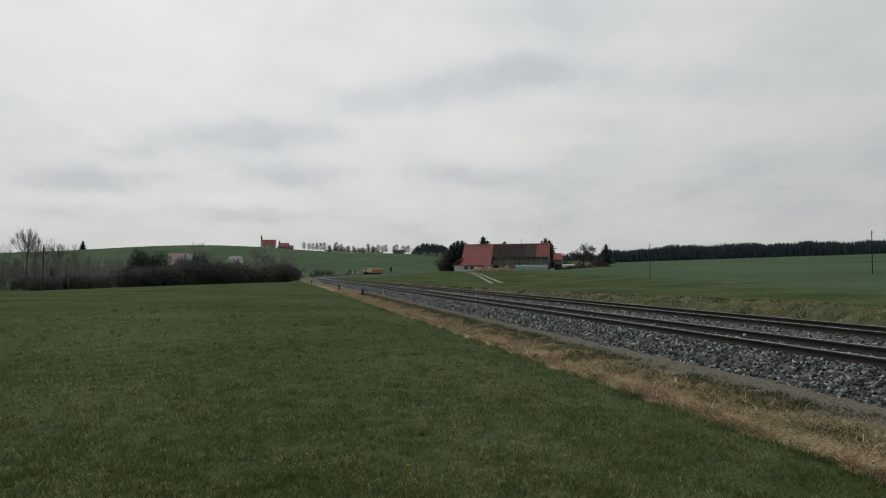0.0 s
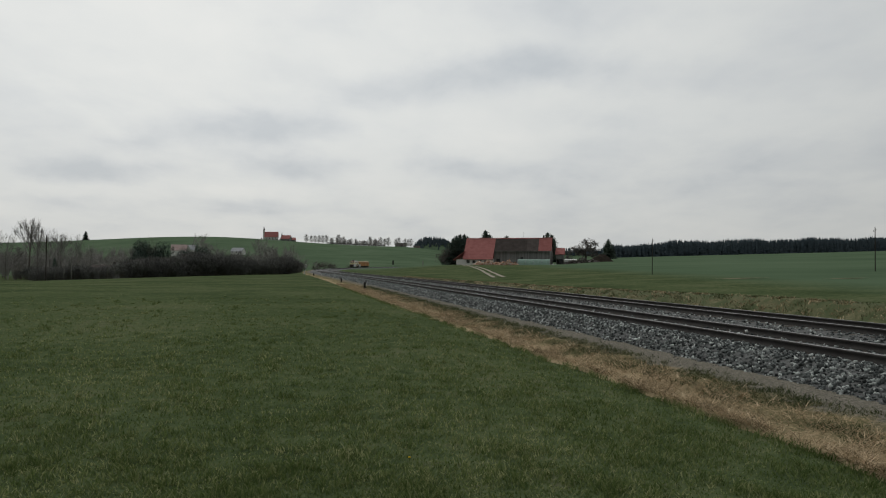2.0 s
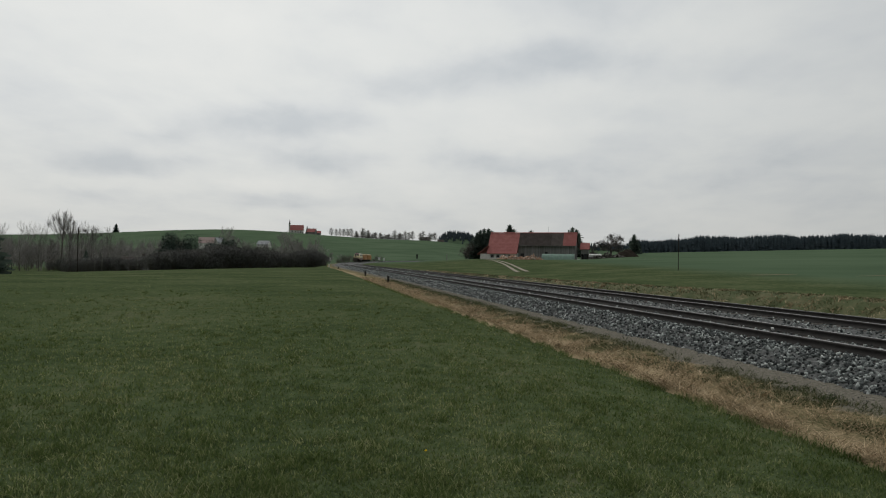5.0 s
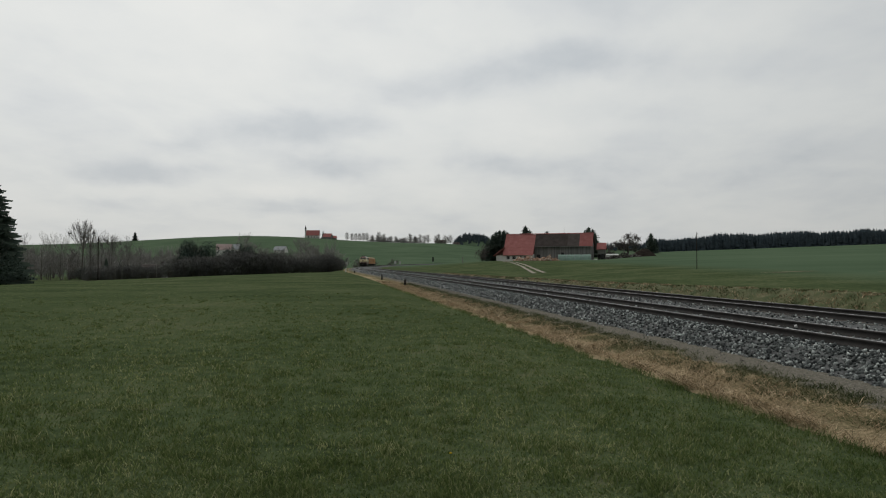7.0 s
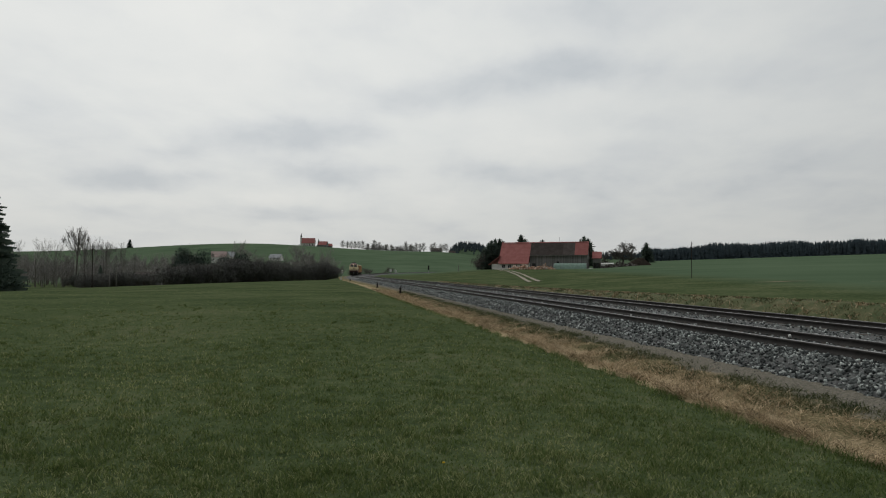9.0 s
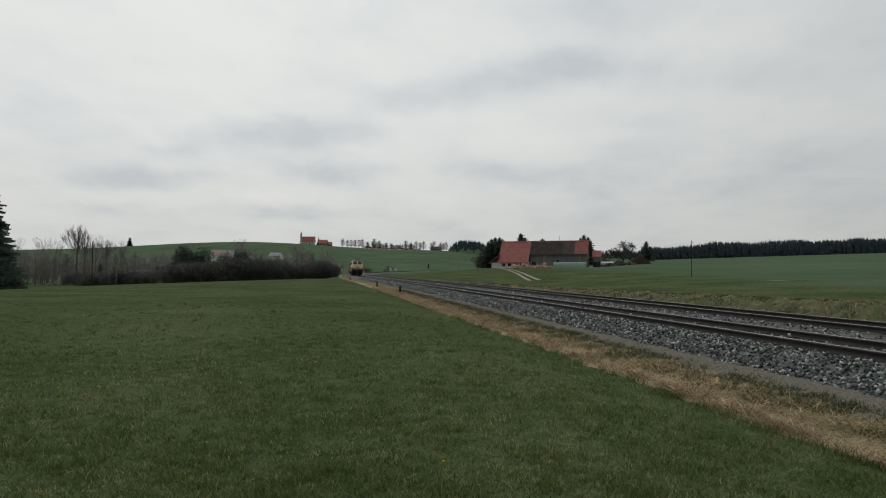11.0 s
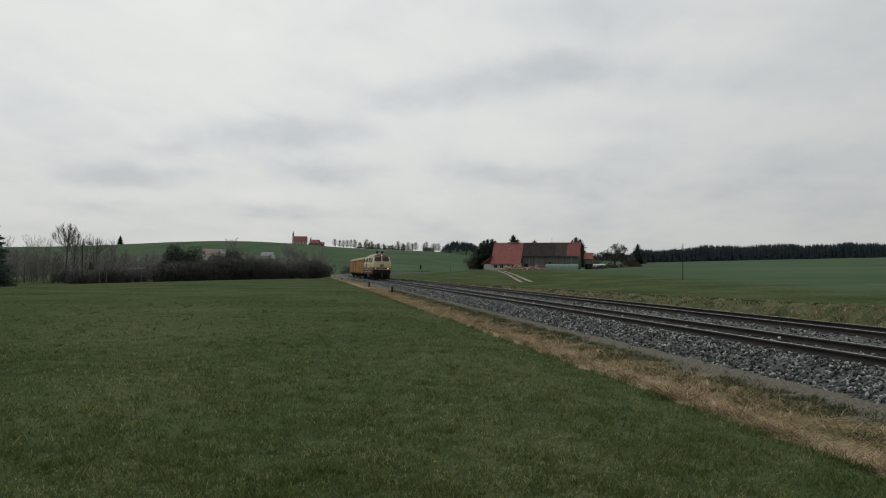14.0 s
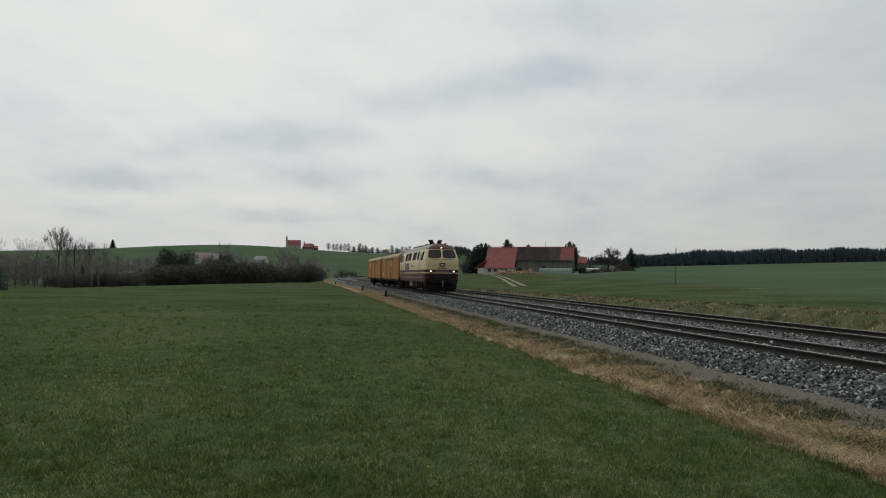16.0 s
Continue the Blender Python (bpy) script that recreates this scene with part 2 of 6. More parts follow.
def add_haze_tint(m):
    """Blends bluish green into the northern and eastern fields, painting distance haze over the grass."""
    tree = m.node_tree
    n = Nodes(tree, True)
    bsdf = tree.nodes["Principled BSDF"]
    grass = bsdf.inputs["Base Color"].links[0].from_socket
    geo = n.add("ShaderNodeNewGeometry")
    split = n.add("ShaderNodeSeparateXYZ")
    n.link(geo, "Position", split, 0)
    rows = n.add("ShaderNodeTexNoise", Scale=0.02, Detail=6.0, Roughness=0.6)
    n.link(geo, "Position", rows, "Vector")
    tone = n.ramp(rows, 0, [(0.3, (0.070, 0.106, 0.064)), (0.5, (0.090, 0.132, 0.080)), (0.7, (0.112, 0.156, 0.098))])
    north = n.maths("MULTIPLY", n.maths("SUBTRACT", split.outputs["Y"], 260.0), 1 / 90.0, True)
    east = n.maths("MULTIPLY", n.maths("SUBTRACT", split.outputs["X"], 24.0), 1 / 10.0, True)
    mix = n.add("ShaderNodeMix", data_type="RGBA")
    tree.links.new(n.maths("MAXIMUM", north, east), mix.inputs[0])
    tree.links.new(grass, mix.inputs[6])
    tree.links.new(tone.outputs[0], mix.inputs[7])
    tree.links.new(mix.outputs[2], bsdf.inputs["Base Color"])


add_haze_tint(M_MEADOW)
M_BLADE = material("grass_blades", [(0.07348, 0.1086, 0.03511), (0.1252, 0.1699, 0.05519), (0.1877, 0.2255, 0.08779), (0.378, 0.3841, 0.1955)], scale=2.8, fine=9.0, rough=0.7, bump=0.0, per_island=0.42, spread=(0.33, 0.74), leafy=0.4, broad=0.22)
M_TUFT = material("coarse_tuft_blades", [(0.06588, 0.1024, 0.02922), (0.112, 0.151, 0.04628), (0.1713, 0.2022, 0.07549), (0.4026, 0.402, 0.2185)], scale=0.8, fine=3.0, rough=0.7, bump=0.0, per_island=0.6, spread=(0.28, 0.85), leafy=0.4, broad=0.3)
M_WEED = material("dull_green_weeds", [(0.0375, 0.054, 0.0225), (0.0725, 0.0888, 0.04), (0.125, 0.1344, 0.06875), (0.25, 0.216, 0.125)], scale=1.3, fine=5.0, rough=0.8, bump=0.0, per_island=0.45, spread=(0.28, 0.8), leafy=0.3)
M_BARE = material("worn_field_ground", [(0.15, 0.145, 0.09), (0.23, 0.21, 0.14), (0.32, 0.285, 0.20)], scale=0.8, fine=6.0, rough=0.95)
M_STRAW = material("dry_grass", [(0.0425, 0.0621, 0.02622), (0.07013, 0.0897, 0.03933), (0.1275, 0.1242, 0.06555), (0.2869, 0.2587, 0.1584)], scale=1.4, fine=24.0, rough=0.9, bump=0.6)
M_STRAW_BLADE = material("dry_grass_blades", [(0.06534, 0.05516, 0.02862), (0.2198, 0.1631, 0.09466), (0.4871, 0.3655, 0.2256), (0.7841, 0.632, 0.4293)], scale=1.2, fine=3.0, rough=0.8, bump=0.0, per_island=0.5, spread=(0.2, 0.8))
M_PATH = material("grey_grit_path", [(0.10, 0.095, 0.085), (0.19, 0.18, 0.165), (0.27, 0.26, 0.24)], scale=2.0, fine=60.0, rough=0.95, bump=0.6)
M_BALLAST = material("ballast_bed", [(0.046, 0.04718, 0.04659), (0.1097, 0.1126, 0.1112), (0.2034, 0.2086, 0.206)], scale=9.0, fine=40.0, rough=0.9, bump=0.8)
M_STONE = material("ballast_stones", [(0.03571, 0.03991, 0.0399), (0.0837, 0.09155, 0.0912), (0.173, 0.1878, 0.1824), (0.558, 0.5927, 0.57)], scale=6.0, fine=60.0, rough=0.85, bump=0.3, per_island=0.75, spread=(0.2, 0.9))
M_RAIL = material("rusty_rail_steel", [(0.030, 0.028, 0.027), (0.046, 0.043, 0.041), (0.066, 0.062, 0.059)], scale=3.0, fine=50.0, rough=0.75, metal=0.2)
M_RAIL_TOP = material("polished_rail_head", [(0.15, 0.15, 0.155), (0.24, 0.24, 0.245)], scale=3.0, fine=60.0, rough=0.42, metal=0.9, bump=0.05)
M_SLEEPER = material("weathered_sleepers", [(0.05, 0.042, 0.036), (0.10, 0.09, 0.08), (0.16, 0.15, 0.135)], scale=5.0, fine=40.0, rough=0.9, per_object=0.3)


# ---------------- helpers for things ----------------
def part(name, data, mat, parent=None, label=""):
    """Links a bmesh or mesh as one object under parent."""
    if isinstance(data, bmesh.types.BMesh):
        me = bpy.data.meshes.new(name)
        data.to_mesh(me)
        data.free()
    else:
        me = data
    if mat is not None and not me.materials:
        me.materials.append(mat)
    ob = new(name, me)
    if parent is not None:
        ob.parent = parent
    if label:
        ob["label"] = label
    return ob


def thing(name, label, category, group="", kind="", at=None):
    ob = new(name)
    ob.empty_display_size = 0.3
    if at is not None:
        ob.matrix_basis = at
    return tagged(ob, label, category, group, kind)


def box(bm, x0, x1, y0, y1, z0, z1, bevel=0.0):
    r = bmesh.ops.create_cube(bm, size=1.0, matrix=Matrix.Translation(((x0 + x1) / 2, (y0 + y1) / 2, (z0 + z1) / 2)) @ Matrix.Diagonal((x1 - x0, y1 - y0, z1 - z0, 1)))
    if bevel:
        edges = list({e for v in r["verts"] for e in v.link_edges})
        bmesh.ops.bevel(bm, geom=edges, offset=bevel, segments=2, affect="EDGES", profile=0.5)
    return bm


def boxed(*a, bevel=0.0):
    return box(bmesh.new(), *a, bevel=bevel)


def rod(bm, a, b, r0, r1=None, n=8):
    """A tapered round bar from a to b."""
    a, b = Vector(a), Vector(b)
    d = b - a
    m = Matrix.Translation((a + b) / 2) @ d.to_track_quat("Z", "Y").to_matrix().to_4x4()
    bmesh.ops.create_cone(bm, cap_ends=True, segments=n, radius1=r0, radius2=r0 if r1 is None else r1, depth=d.length, matrix=m)
    return bm


def extrude(bm, outline, axis, lo, hi):
    """A prism: an outline of (a, b) pairs drawn out along one axis from lo to hi."""
    def at(p, w):
        return {"x": (w, p[0], p[1]), "y": (p[0], w, p[1]), "z": (p[0], p[1], w)}[axis]
    one = [bm.verts.new(at(p, lo)) for p in outline]
    two = [bm.verts.new(at(p, hi)) for p in outline]
    k = len(outline)
    bm.faces.new(one)
    bm.faces.new(two[::-1])
    for i in range(k):
        bm.faces.new((one[i], two[i], two[(i + 1) % k], one[(i + 1) % k]))
    bmesh.ops.recalc_face_normals(bm, faces=bm.faces)
    return bm


def ground_at(x, y):
    return float(ground_height(np.array([x]), np.array([y]))[0])


# ---------------- ground ----------------
def build_ground():
    radii = np.concatenate([[0.0], 1.5 * (4600 / 1.5) ** (np.arange(230) / 229)])
    front = np.radians(np.arange(-48, 48.01, 0.35))
    back = np.radians(np.arange(50, 311, 3.0))
    ang = np.concatenate([front, back])
    r, a = np.meshgrid(radii, ang, indexing="ij")
    x, y = r * np.sin(a), r * np.cos(a)
    z = ground_height(x.ravel(), y.ravel()).reshape(x.shape)
    k = len(ang)
    verts = np.stack([x, y, z], -1).reshape(-1, 3)
    i, j = np.meshgrid(np.arange(len(radii) - 1), np.arange(k), indexing="ij")
    jn = (j + 1) % k
    faces = np.stack([i * k + j, i * k + jn, (i + 1) * k + jn, (i + 1) * k + j], -1).reshape(-1, 4)
    me = fast_mesh("ground", verts, faces[:, ::-1], True)
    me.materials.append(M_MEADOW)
    return tagged(new("ground", me), "short green spring meadow and rolling farmland", "ground", kind="structure")


ground = build_ground()


def sweep(name, outline, s0, s1, step, closed=False, centre=0.0, drop=True):
    """A cross-section of (offset, height over rail head) pairs carried along the track."""
    s = np.arange(s0, s1 + step / 2, step)
    off = np.array([p[0] for p in outline]) + centre
    up = np.array([p[1] for p in outline])
    x, y, z, h = on_track(s)
    vx = x[:, None] + off * np.cos(h)[:, None]
    vy = y[:, None] + off * np.sin(h)[:, None]
    vz = z[:, None] + up
    k = len(outline)
    verts = np.stack([vx, vy, vz], -1).reshape(-1, 3)
    m = k if closed else k - 1
    i, j = np.meshgrid(np.arange(len(s) - 1), np.arange(m), indexing="ij")
    jn = (j + 1) % k
    faces = np.stack([i * k + j, i * k + jn, (i + 1) * k + jn, (i + 1) * k + j], -1).reshape(-1, 4)
    me = fast_mesh(name, verts, faces)
    uv = np.stack([np.broadcast_to(off, vx.shape), np.broadcast_to(s[:, None], vx.shape)], -1).reshape(-1, 2)
    add_uv(me, uv)
    return me


BALLAST_OUTLINE = [(-2.62, -0.72), (-2.45, -0.55), (-1.72, -0.19), (-1.3, -0.175), (1.3, -0.18), (2.2, -0.24), (TRACK_GAP - 1.3, -0.18), (TRACK_GAP + 1.3, -0.175), (TRACK_GAP + 1.72, -0.19), (TRACK_GAP + 2.45, -0.55), (TRACK_GAP + 2.62, -0.72)]
part("ballast_bed", sweep("ballast_bed", BALLAST_OUTLINE, -110, 690, 2.0), M_BALLAST)
tagged(bpy.data.objects["ballast_bed"], "grey crushed stone ballast bed under two tracks", "ballast", kind="structure")

RAIL_OUTLINE = [(-0.036, 0.0), (0.036, 0.0), (0.036, -0.04), (0.009, -0.055), (0.009, -0.135), (0.075, -0.16), (0.075, -0.172), (-0.075, -0.172), (-0.075, -0.16), (-0.009, -0.135), (-0.009, -0.055), (-0.036, -0.04)]


def build_tracks():
    for centre, words in ((0.0, "railway track with rusty rails, polished heads and old sleepers"), (TRACK_GAP, "second railway track with rusty rails beside the first")):
        t = thing("railway_track", words, "railway track", "pair of tracks", "structure")
        for side in (-0.752, 0.752):
            ob = part("rail", sweep("rail", RAIL_OUTLINE, -110, 690, 2.0, True, centre + side), M_RAIL, t)
            part("rail_head", sweep("rail_head", [(-0.033, 0.0), (-0.033, 0.004), (0.033, 0.004), (0.033, 0.0)], -110, 690, 2.0, False, centre + side), M_RAIL_TOP, ob, "shiny worn running surface")
        bm = bmesh.new()
        box(bm, -1.3, 1.3, -0.13, 0.13, -0.32, -0.168, 0.015)
        me = bpy.data.meshes.new("sleeper")
        bm.to_mesh(me)
        bm.free()
        me.materials.append(M_SLEEPER)
        for k in range(170):
            x, y, z, h = on_track(4 + 0.62 * k, centre)
            ob = new("sleeper", me)
            ob.parent = t
            ob.matrix_basis = pose(x, y, z, 0, 0, math.degrees(h) + random.uniform(-0.6, 0.6))


build_tracks()


# ---------------- vegetation ----------------
M_BARK = material("grey_brown_bark", [(0.075, 0.06665, 0.0576), (0.15, 0.1364, 0.12), (0.225, 0.2093, 0.184)], scale=2.0, fine=14.0, rough=0.95, stretch=(1.5, 1.55, 0.48))
M_TWIG = material("bare_twigs", [(0.2016, 0.1921, 0.1817), (0.28, 0.2689, 0.2553), (0.3696, 0.3559, 0.3392)], scale=0.6, fine=6.0, rough=0.95, bump=0.0, per_object=0.3)
M_TWIG_DARK = material("dark_bare_twigs", [(0.088, 0.08, 0.0736), (0.136, 0.1248, 0.1152), (0.192, 0.176, 0.16)], scale=0.6, fine=6.0, rough=0.95, bump=0.0, per_object=0.3)
M_BIRCH = material("pale_bark", [(0.16, 0.15, 0.13), (0.30, 0.29, 0.26), (0.42, 0.40, 0.37)], scale=1.5, fine=9.0, rough=0.9)
M_NEEDLE = material("spruce_needles", [(0.04702, 0.06791, 0.05746), (0.06791, 0.09399, 0.07575), (0.09664, 0.124, 0.09399)], scale=0.7, fine=5.0, rough=0.8, bump=0.0, per_object=0.25, per_island=0.25)
M_SHRUB = material("dark_hedge_growth", [(0.1207, 0.1219, 0.1184), (0.1552, 0.1564, 0.1495), (0.1955, 0.1932, 0.1817)], scale=0.5, fine=4.0, rough=0.95, bump=0.0, per_object=0.3, per_island=0.10)
# bluer than the near needles: distance haze is put into this colour
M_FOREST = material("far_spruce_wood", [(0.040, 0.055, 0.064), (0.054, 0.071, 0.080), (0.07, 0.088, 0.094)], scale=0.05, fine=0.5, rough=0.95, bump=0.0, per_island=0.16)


class Sticks:
    """Collects three-sided tapered bars into one mesh."""

    def __init__(self):
        self.a, self.b, self.ra, self.rb = [], [], [], []

    def add(self, a, b, ra, rb):
        self.a.append(a), self.b.append(b), self.ra.append(ra), self.rb.append(rb)

    def mesh(self, name, sides=3):
        a, b = np.array(self.a), np.array(self.b)
        ra, rb = np.array(self.ra)[:, None], np.array(self.rb)[:, None]
        d = b - a
        d /= np.linalg.norm(d, axis=1)[:, None] + 1e-9
        ref = np.where(np.abs(d[:, 2:3]) > 0.9, [[1.0, 0, 0]], [[0, 0, 1.0]])
        p = np.cross(d, ref)
        p /= np.linalg.norm(p, axis=1)[:, None]
        q = np.cross(d, p)
        rings = []
        for base, r in ((a, ra), (b, rb)):
            for k in range(sides):
                w = 6.2832 * k / sides
                rings.append(base + r * (p * math.cos(w) + q * math.sin(w)))
        verts = np.stack(rings, 1).reshape(-1, 3)
        n = len(a)
        f = []
        for k in range(sides):
            kn = (k + 1) % sides
            f.append(np.arange(n)[:, None] * 2 * sides + np.array([k, kn, sides + kn, sides + k]))
        return fast_mesh(name, verts, np.concatenate(f), False)


def grow(rng, wood, twigs, at, way, length, radius, level, depth, spread, lift, thin=0.018, first=1):
    """One limb and what grows from it."""
    steps = 4 if level < 2 else 2
    here, d = np.array(at, float), np.array(way, float)
    for k in range(steps):
        d = d + rng.normal(0, 0.10 + 0.04 * level, 3) + np.array([0, 0, lift * 0.08])
        d /= np.linalg.norm(d)
        nxt = here + d * length / steps
        r0, r1 = radius * (1 - 0.45 * k / steps), radius * (1 - 0.45 * (k + 1) / steps)
        (wood if level < 2 else twigs).add(here, nxt, r0, r1)
        here = nxt
        if level < depth and (level > 0 or k >= first):
            for _ in range(2 if level < 2 else 3):
                side = rng.normal(0, 1, 3)
                side -= side.dot(d) * d
                side /= np.linalg.norm(side)
                w = d * (1 - spread) + side * spread + np.array([0, 0, lift * 0.25])
                w /= np.linalg.norm(w)
                grow(rng, wood, twigs, here, w, length * rng.uniform(0.45, 0.68), max(r1 * 0.55, thin), level + 1, depth, spread, lift, thin)


def bare_tree(seed, height, label, spread=0.55, lift=0.5, depth=4, bark=None, trunk_part=0.42, thin=0.018, first=1, twig=None):
    rng = np.random.RandomState(seed)
    wood, twigs = Sticks(), Sticks()
    grow(rng, wood, twigs, (0, 0, -0.3), (0, 0, 1), height * trunk_part, height * 0.018, 0, depth, spread, lift, thin, first)
    top = max(p[2] for p in wood.b + twigs.b)
    t = thing("bare_tree", label, "tree", "bare trees")
    k = height / top
    for name, s, mat in (("trunk", wood, bark or M_BARK), ("crown", twigs, twig or M_TWIG)):
        me = s.mesh(name, 5 if name == "trunk" else 3)
        me.transform(Matrix.Scale(k, 4))
        part(name, me, mat, t)
    return t


def spruce(seed, height, radius, label, whorls=26, skirts=0.08, drooping=0.35, pieces=5, width=1.0, core=0.82, taper=0.85):
    rng = np.random.RandomState(seed)
    t = thing("spruce_tree", label, "tree", "spruces")
    stem = Sticks()
    stem.add((0, 0, -0.3), (0, 0, height * 0.98), height * 0.014, 0.02)
    part("trunk", stem.mesh("trunk", 7), M_BARK, t)
    verts, faces = [], []
    for i in range(whorls):
        f = (i + rng.uniform(-0.3, 0.3)) / whorls
        z = height * (skirts + (1 - skirts) * max(0.0, f))
        r = radius * (1 - max(0.0, f)) ** taper * rng.uniform(0.75, 1.1) + 0.12
        count = int(9 + 8 * (1 - f))
        for _ in range(count):
            a = rng.uniform(0, 6.2832)
            rr = r * rng.uniform(0.7, 1.12)
            out, across = np.array([math.cos(a), math.sin(a), 0]), np.array([-math.sin(a), math.cos(a), 0])
            for k in range(pieces):
                g = (k + 0.7) / pieces
                c = out * rr * g + np.array([0, 0, z - rr * drooping * g ** 1.3 + rr * 0.10 * max(0, g - 0.75) * 4])
                wid = (0.2 + 0.5 * (1 - abs(g - 0.45))) * max(0.35, rr * 0.55) * rng.uniform(0.6, 1.1) * width
                drop = rng.uniform(0.12, 0.4) * max(0.4, rr * 0.4) * (0.4 + 0.6 * width)
                for sgn in (-1, 1):
                    b = len(verts)
                    tip = c + across * sgn * wid + out * rr * 0.12 - np.array([0, 0, drop])
                    verts += [c - out * rr * 0.16, c + out * rr * 0.16 + np.array([0, 0, 0.05]), tip]
                    faces.append((b, b + 1, b + 2))
    for i in range(12):
        z0, z1 = height * (skirts + 0.075 * i), min(height, height * (skirts + 0.075 * i + 0.16))
        r = radius * core * (1 - i / 12.5) ** taper
        b, a0 = len(verts), rng.uniform(0, 6.28)
        verts.append(np.array([0, 0, z1]))
        for j in range(13):
            q = r * rng.uniform(0.6, 1.1)
            verts.append(np.array([q * math.cos(a0 + j * 0.4833), q * math.sin(a0 + j * 0.4833), z0 - rng.uniform(0, 0.04) * height]))
        faces += [(b, b + 1 + j, b + 1 + (j + 1) % 13) for j in range(13)]
    part("crown", fast_mesh("crown", verts, faces), M_NEEDLE, t)
    return t


def shrub(seed, height, width, label, name="hedge_shrub", category="shrub", group="hedge along the meadow", pieces=2100, mat=None, leaf=0.66):
    rng = np.random.RandomState(seed)
    t = thing(name, label, category, group)
    stems = Sticks()
    for _ in range(26):
        a, lean = rng.uniform(0, 6.28), rng.uniform(0.1, 0.9)
        top = np.array([math.cos(a) * width * 0.5 * lean, math.sin(a) * width * 0.5 * lean, height * rng.uniform(0.7, 1.06)])
        mid = top * np.array([0.45, 0.45, 0.5]) + rng.normal(0, 0.1, 3)
        stems.add((rng.normal(0, 0.2), rng.normal(0, 0.2), -0.3), mid, 0.05, 0.035)
        stems.add(mid, top, 0.035, 0.012)
    part("stem", stems.mesh("stem"), M_BARK, t)
    lumps = [(rng.uniform(-0.36, 0.36) * width, rng.uniform(-0.36, 0.36) * width, height * rng.uniform(0.25, 0.78), rng.uniform(0.18, 0.34) * min(width, height)) for _ in range(11)]
    lumps.append((0, 0, height * 0.4, 0.4 * min(width, height)))
    pick = rng.randint(0, len(lumps), pieces)
    L = np.array(lumps)[pick]
    d = rng.normal(0, 1, (pieces, 3))
    d /= np.linalg.norm(d, axis=1)[:, None]
    c = L[:, :3] + d * (L[:, 3] * rng.uniform(0.45, 1.12, pieces))[:, None]
    c[:, 2] = np.clip(c[:, 2], 0.05, None)
    e1, e2 = rng.normal(0, 1, (pieces, 3)), rng.normal(0, 1, (pieces, 3))
    size = rng.uniform(0.15, 0.38, pieces)[:, None] * max(1.0, height / 6) * leaf
    e1 *= size / np.linalg.norm(e1, axis=1)[:, None]
    e2 *= size * 0.7 / np.linalg.norm(e2, axis=1)[:, None]
    verts = np.stack([c - e1, c + e1, c + e2], 1).reshape(-1, 3)
    part("crown", fast_mesh("crown", verts, np.arange(pieces * 3).reshape(-1, 3)), mat or M_SHRUB, t)
    return t


def thicket(seed, height, width, label, count=170, thick=1.15):
    """A bare tree as a veil of many fine upright twigs on one stem."""
    rng = np.random.RandomState(seed)
    t = thing("bare_tree", label, "tree", "bare trees")
    stem, twigs = Sticks(), Sticks()
    top = np.array([rng.normal(0, 0.2), rng.normal(0, 0.2), height * 0.8])
    stem.add((0, 0, -0.3), top * 0.5, height * 0.014, height * 0.009)
    stem.add(top * 0.5, top, height * 0.009, 0.03)
    for _ in range(count):
        a, f = rng.uniform(0, 6.2832), rng.uniform(0.12, 0.92)
        reach = width * 0.5 * math.sin(math.pi * f ** 0.8) ** 0.6 * rng.uniform(0.1, 1.0)
        lo = np.array([math.cos(a) * reach * 0.45, math.sin(a) * reach * 0.45, height * f * 0.85])
        hi = np.array([math.cos(a) * reach, math.sin(a) * reach, min(height, lo[2] + height * rng.uniform(0.08, 0.22))])
        twigs.add(lo, hi + rng.normal(0, 0.25, 3), 0.032 * thick, 0.014 * thick)
    part("trunk", stem.mesh("trunk", 5), M_BARK, t)
    part("crown", twigs.mesh("crown"), M_TWIG, t)
    return t


def fan_tree(seed, height, width, label):
    """A bare tree whose limbs fan upwards into an oval crown."""
    rng = np.random.RandomState(seed)
    t = thing("bare_tree", label, "tree", "bare trees")
    wood, twigs = Sticks(), Sticks()
    lean = rng.normal(0, 0.02, 2)

    def stem(f):
        return np.array([lean[0] * height * f, lean[1] * height * f, height * f])
    for a, b in ((-0.03, 0.3), (0.3, 0.6), (0.6, 0.9)):
        wood.add(stem(a), stem(b), height * (0.017 - 0.014 * max(a, 0)), height * (0.017 - 0.014 * b))
    for k in range(30):
        f = 0.42 + 0.40 * rng.uniform(0, 1)
        a, tilt = k * 2.4, rng.uniform(0.25, 1.0)
        end = np.array([math.cos(a) * width / 2 * tilt, math.sin(a) * width / 2 * tilt, height * (0.66 + 0.34 * math.sqrt(1 - (tilt * 0.92) ** 2) * rng.uniform(0.75, 1.0))])
        root = stem(f)
        bend = root * 0.45 + end * 0.55 + np.array([math.cos(a), math.sin(a), 0]) * width * 0.07
        twigs.add(root, bend, height * 0.0045, height * 0.003)
        twigs.add(bend, end, height * 0.003, 0.014)
        for _ in range(26):
            g = rng.uniform(0.25, 1.0)
            at = bend + (end - bend) * g if rng.uniform() < 0.7 else root + (bend - root) * g
            tip = at + np.array([math.cos(a) * rng.uniform(-0.1, 0.4), math.sin(a) * rng.uniform(-0.1, 0.4), 0.7]) * rng.uniform(0.4, 1.1) + rng.normal(0, 0.22, 3)
            twigs.add(at, tip, 0.017, 0.008)
    part("trunk", wood.mesh("trunk", 5), M_BARK, t)
    part("crown", twigs.mesh("crown"), M_TWIG, t)
    return t


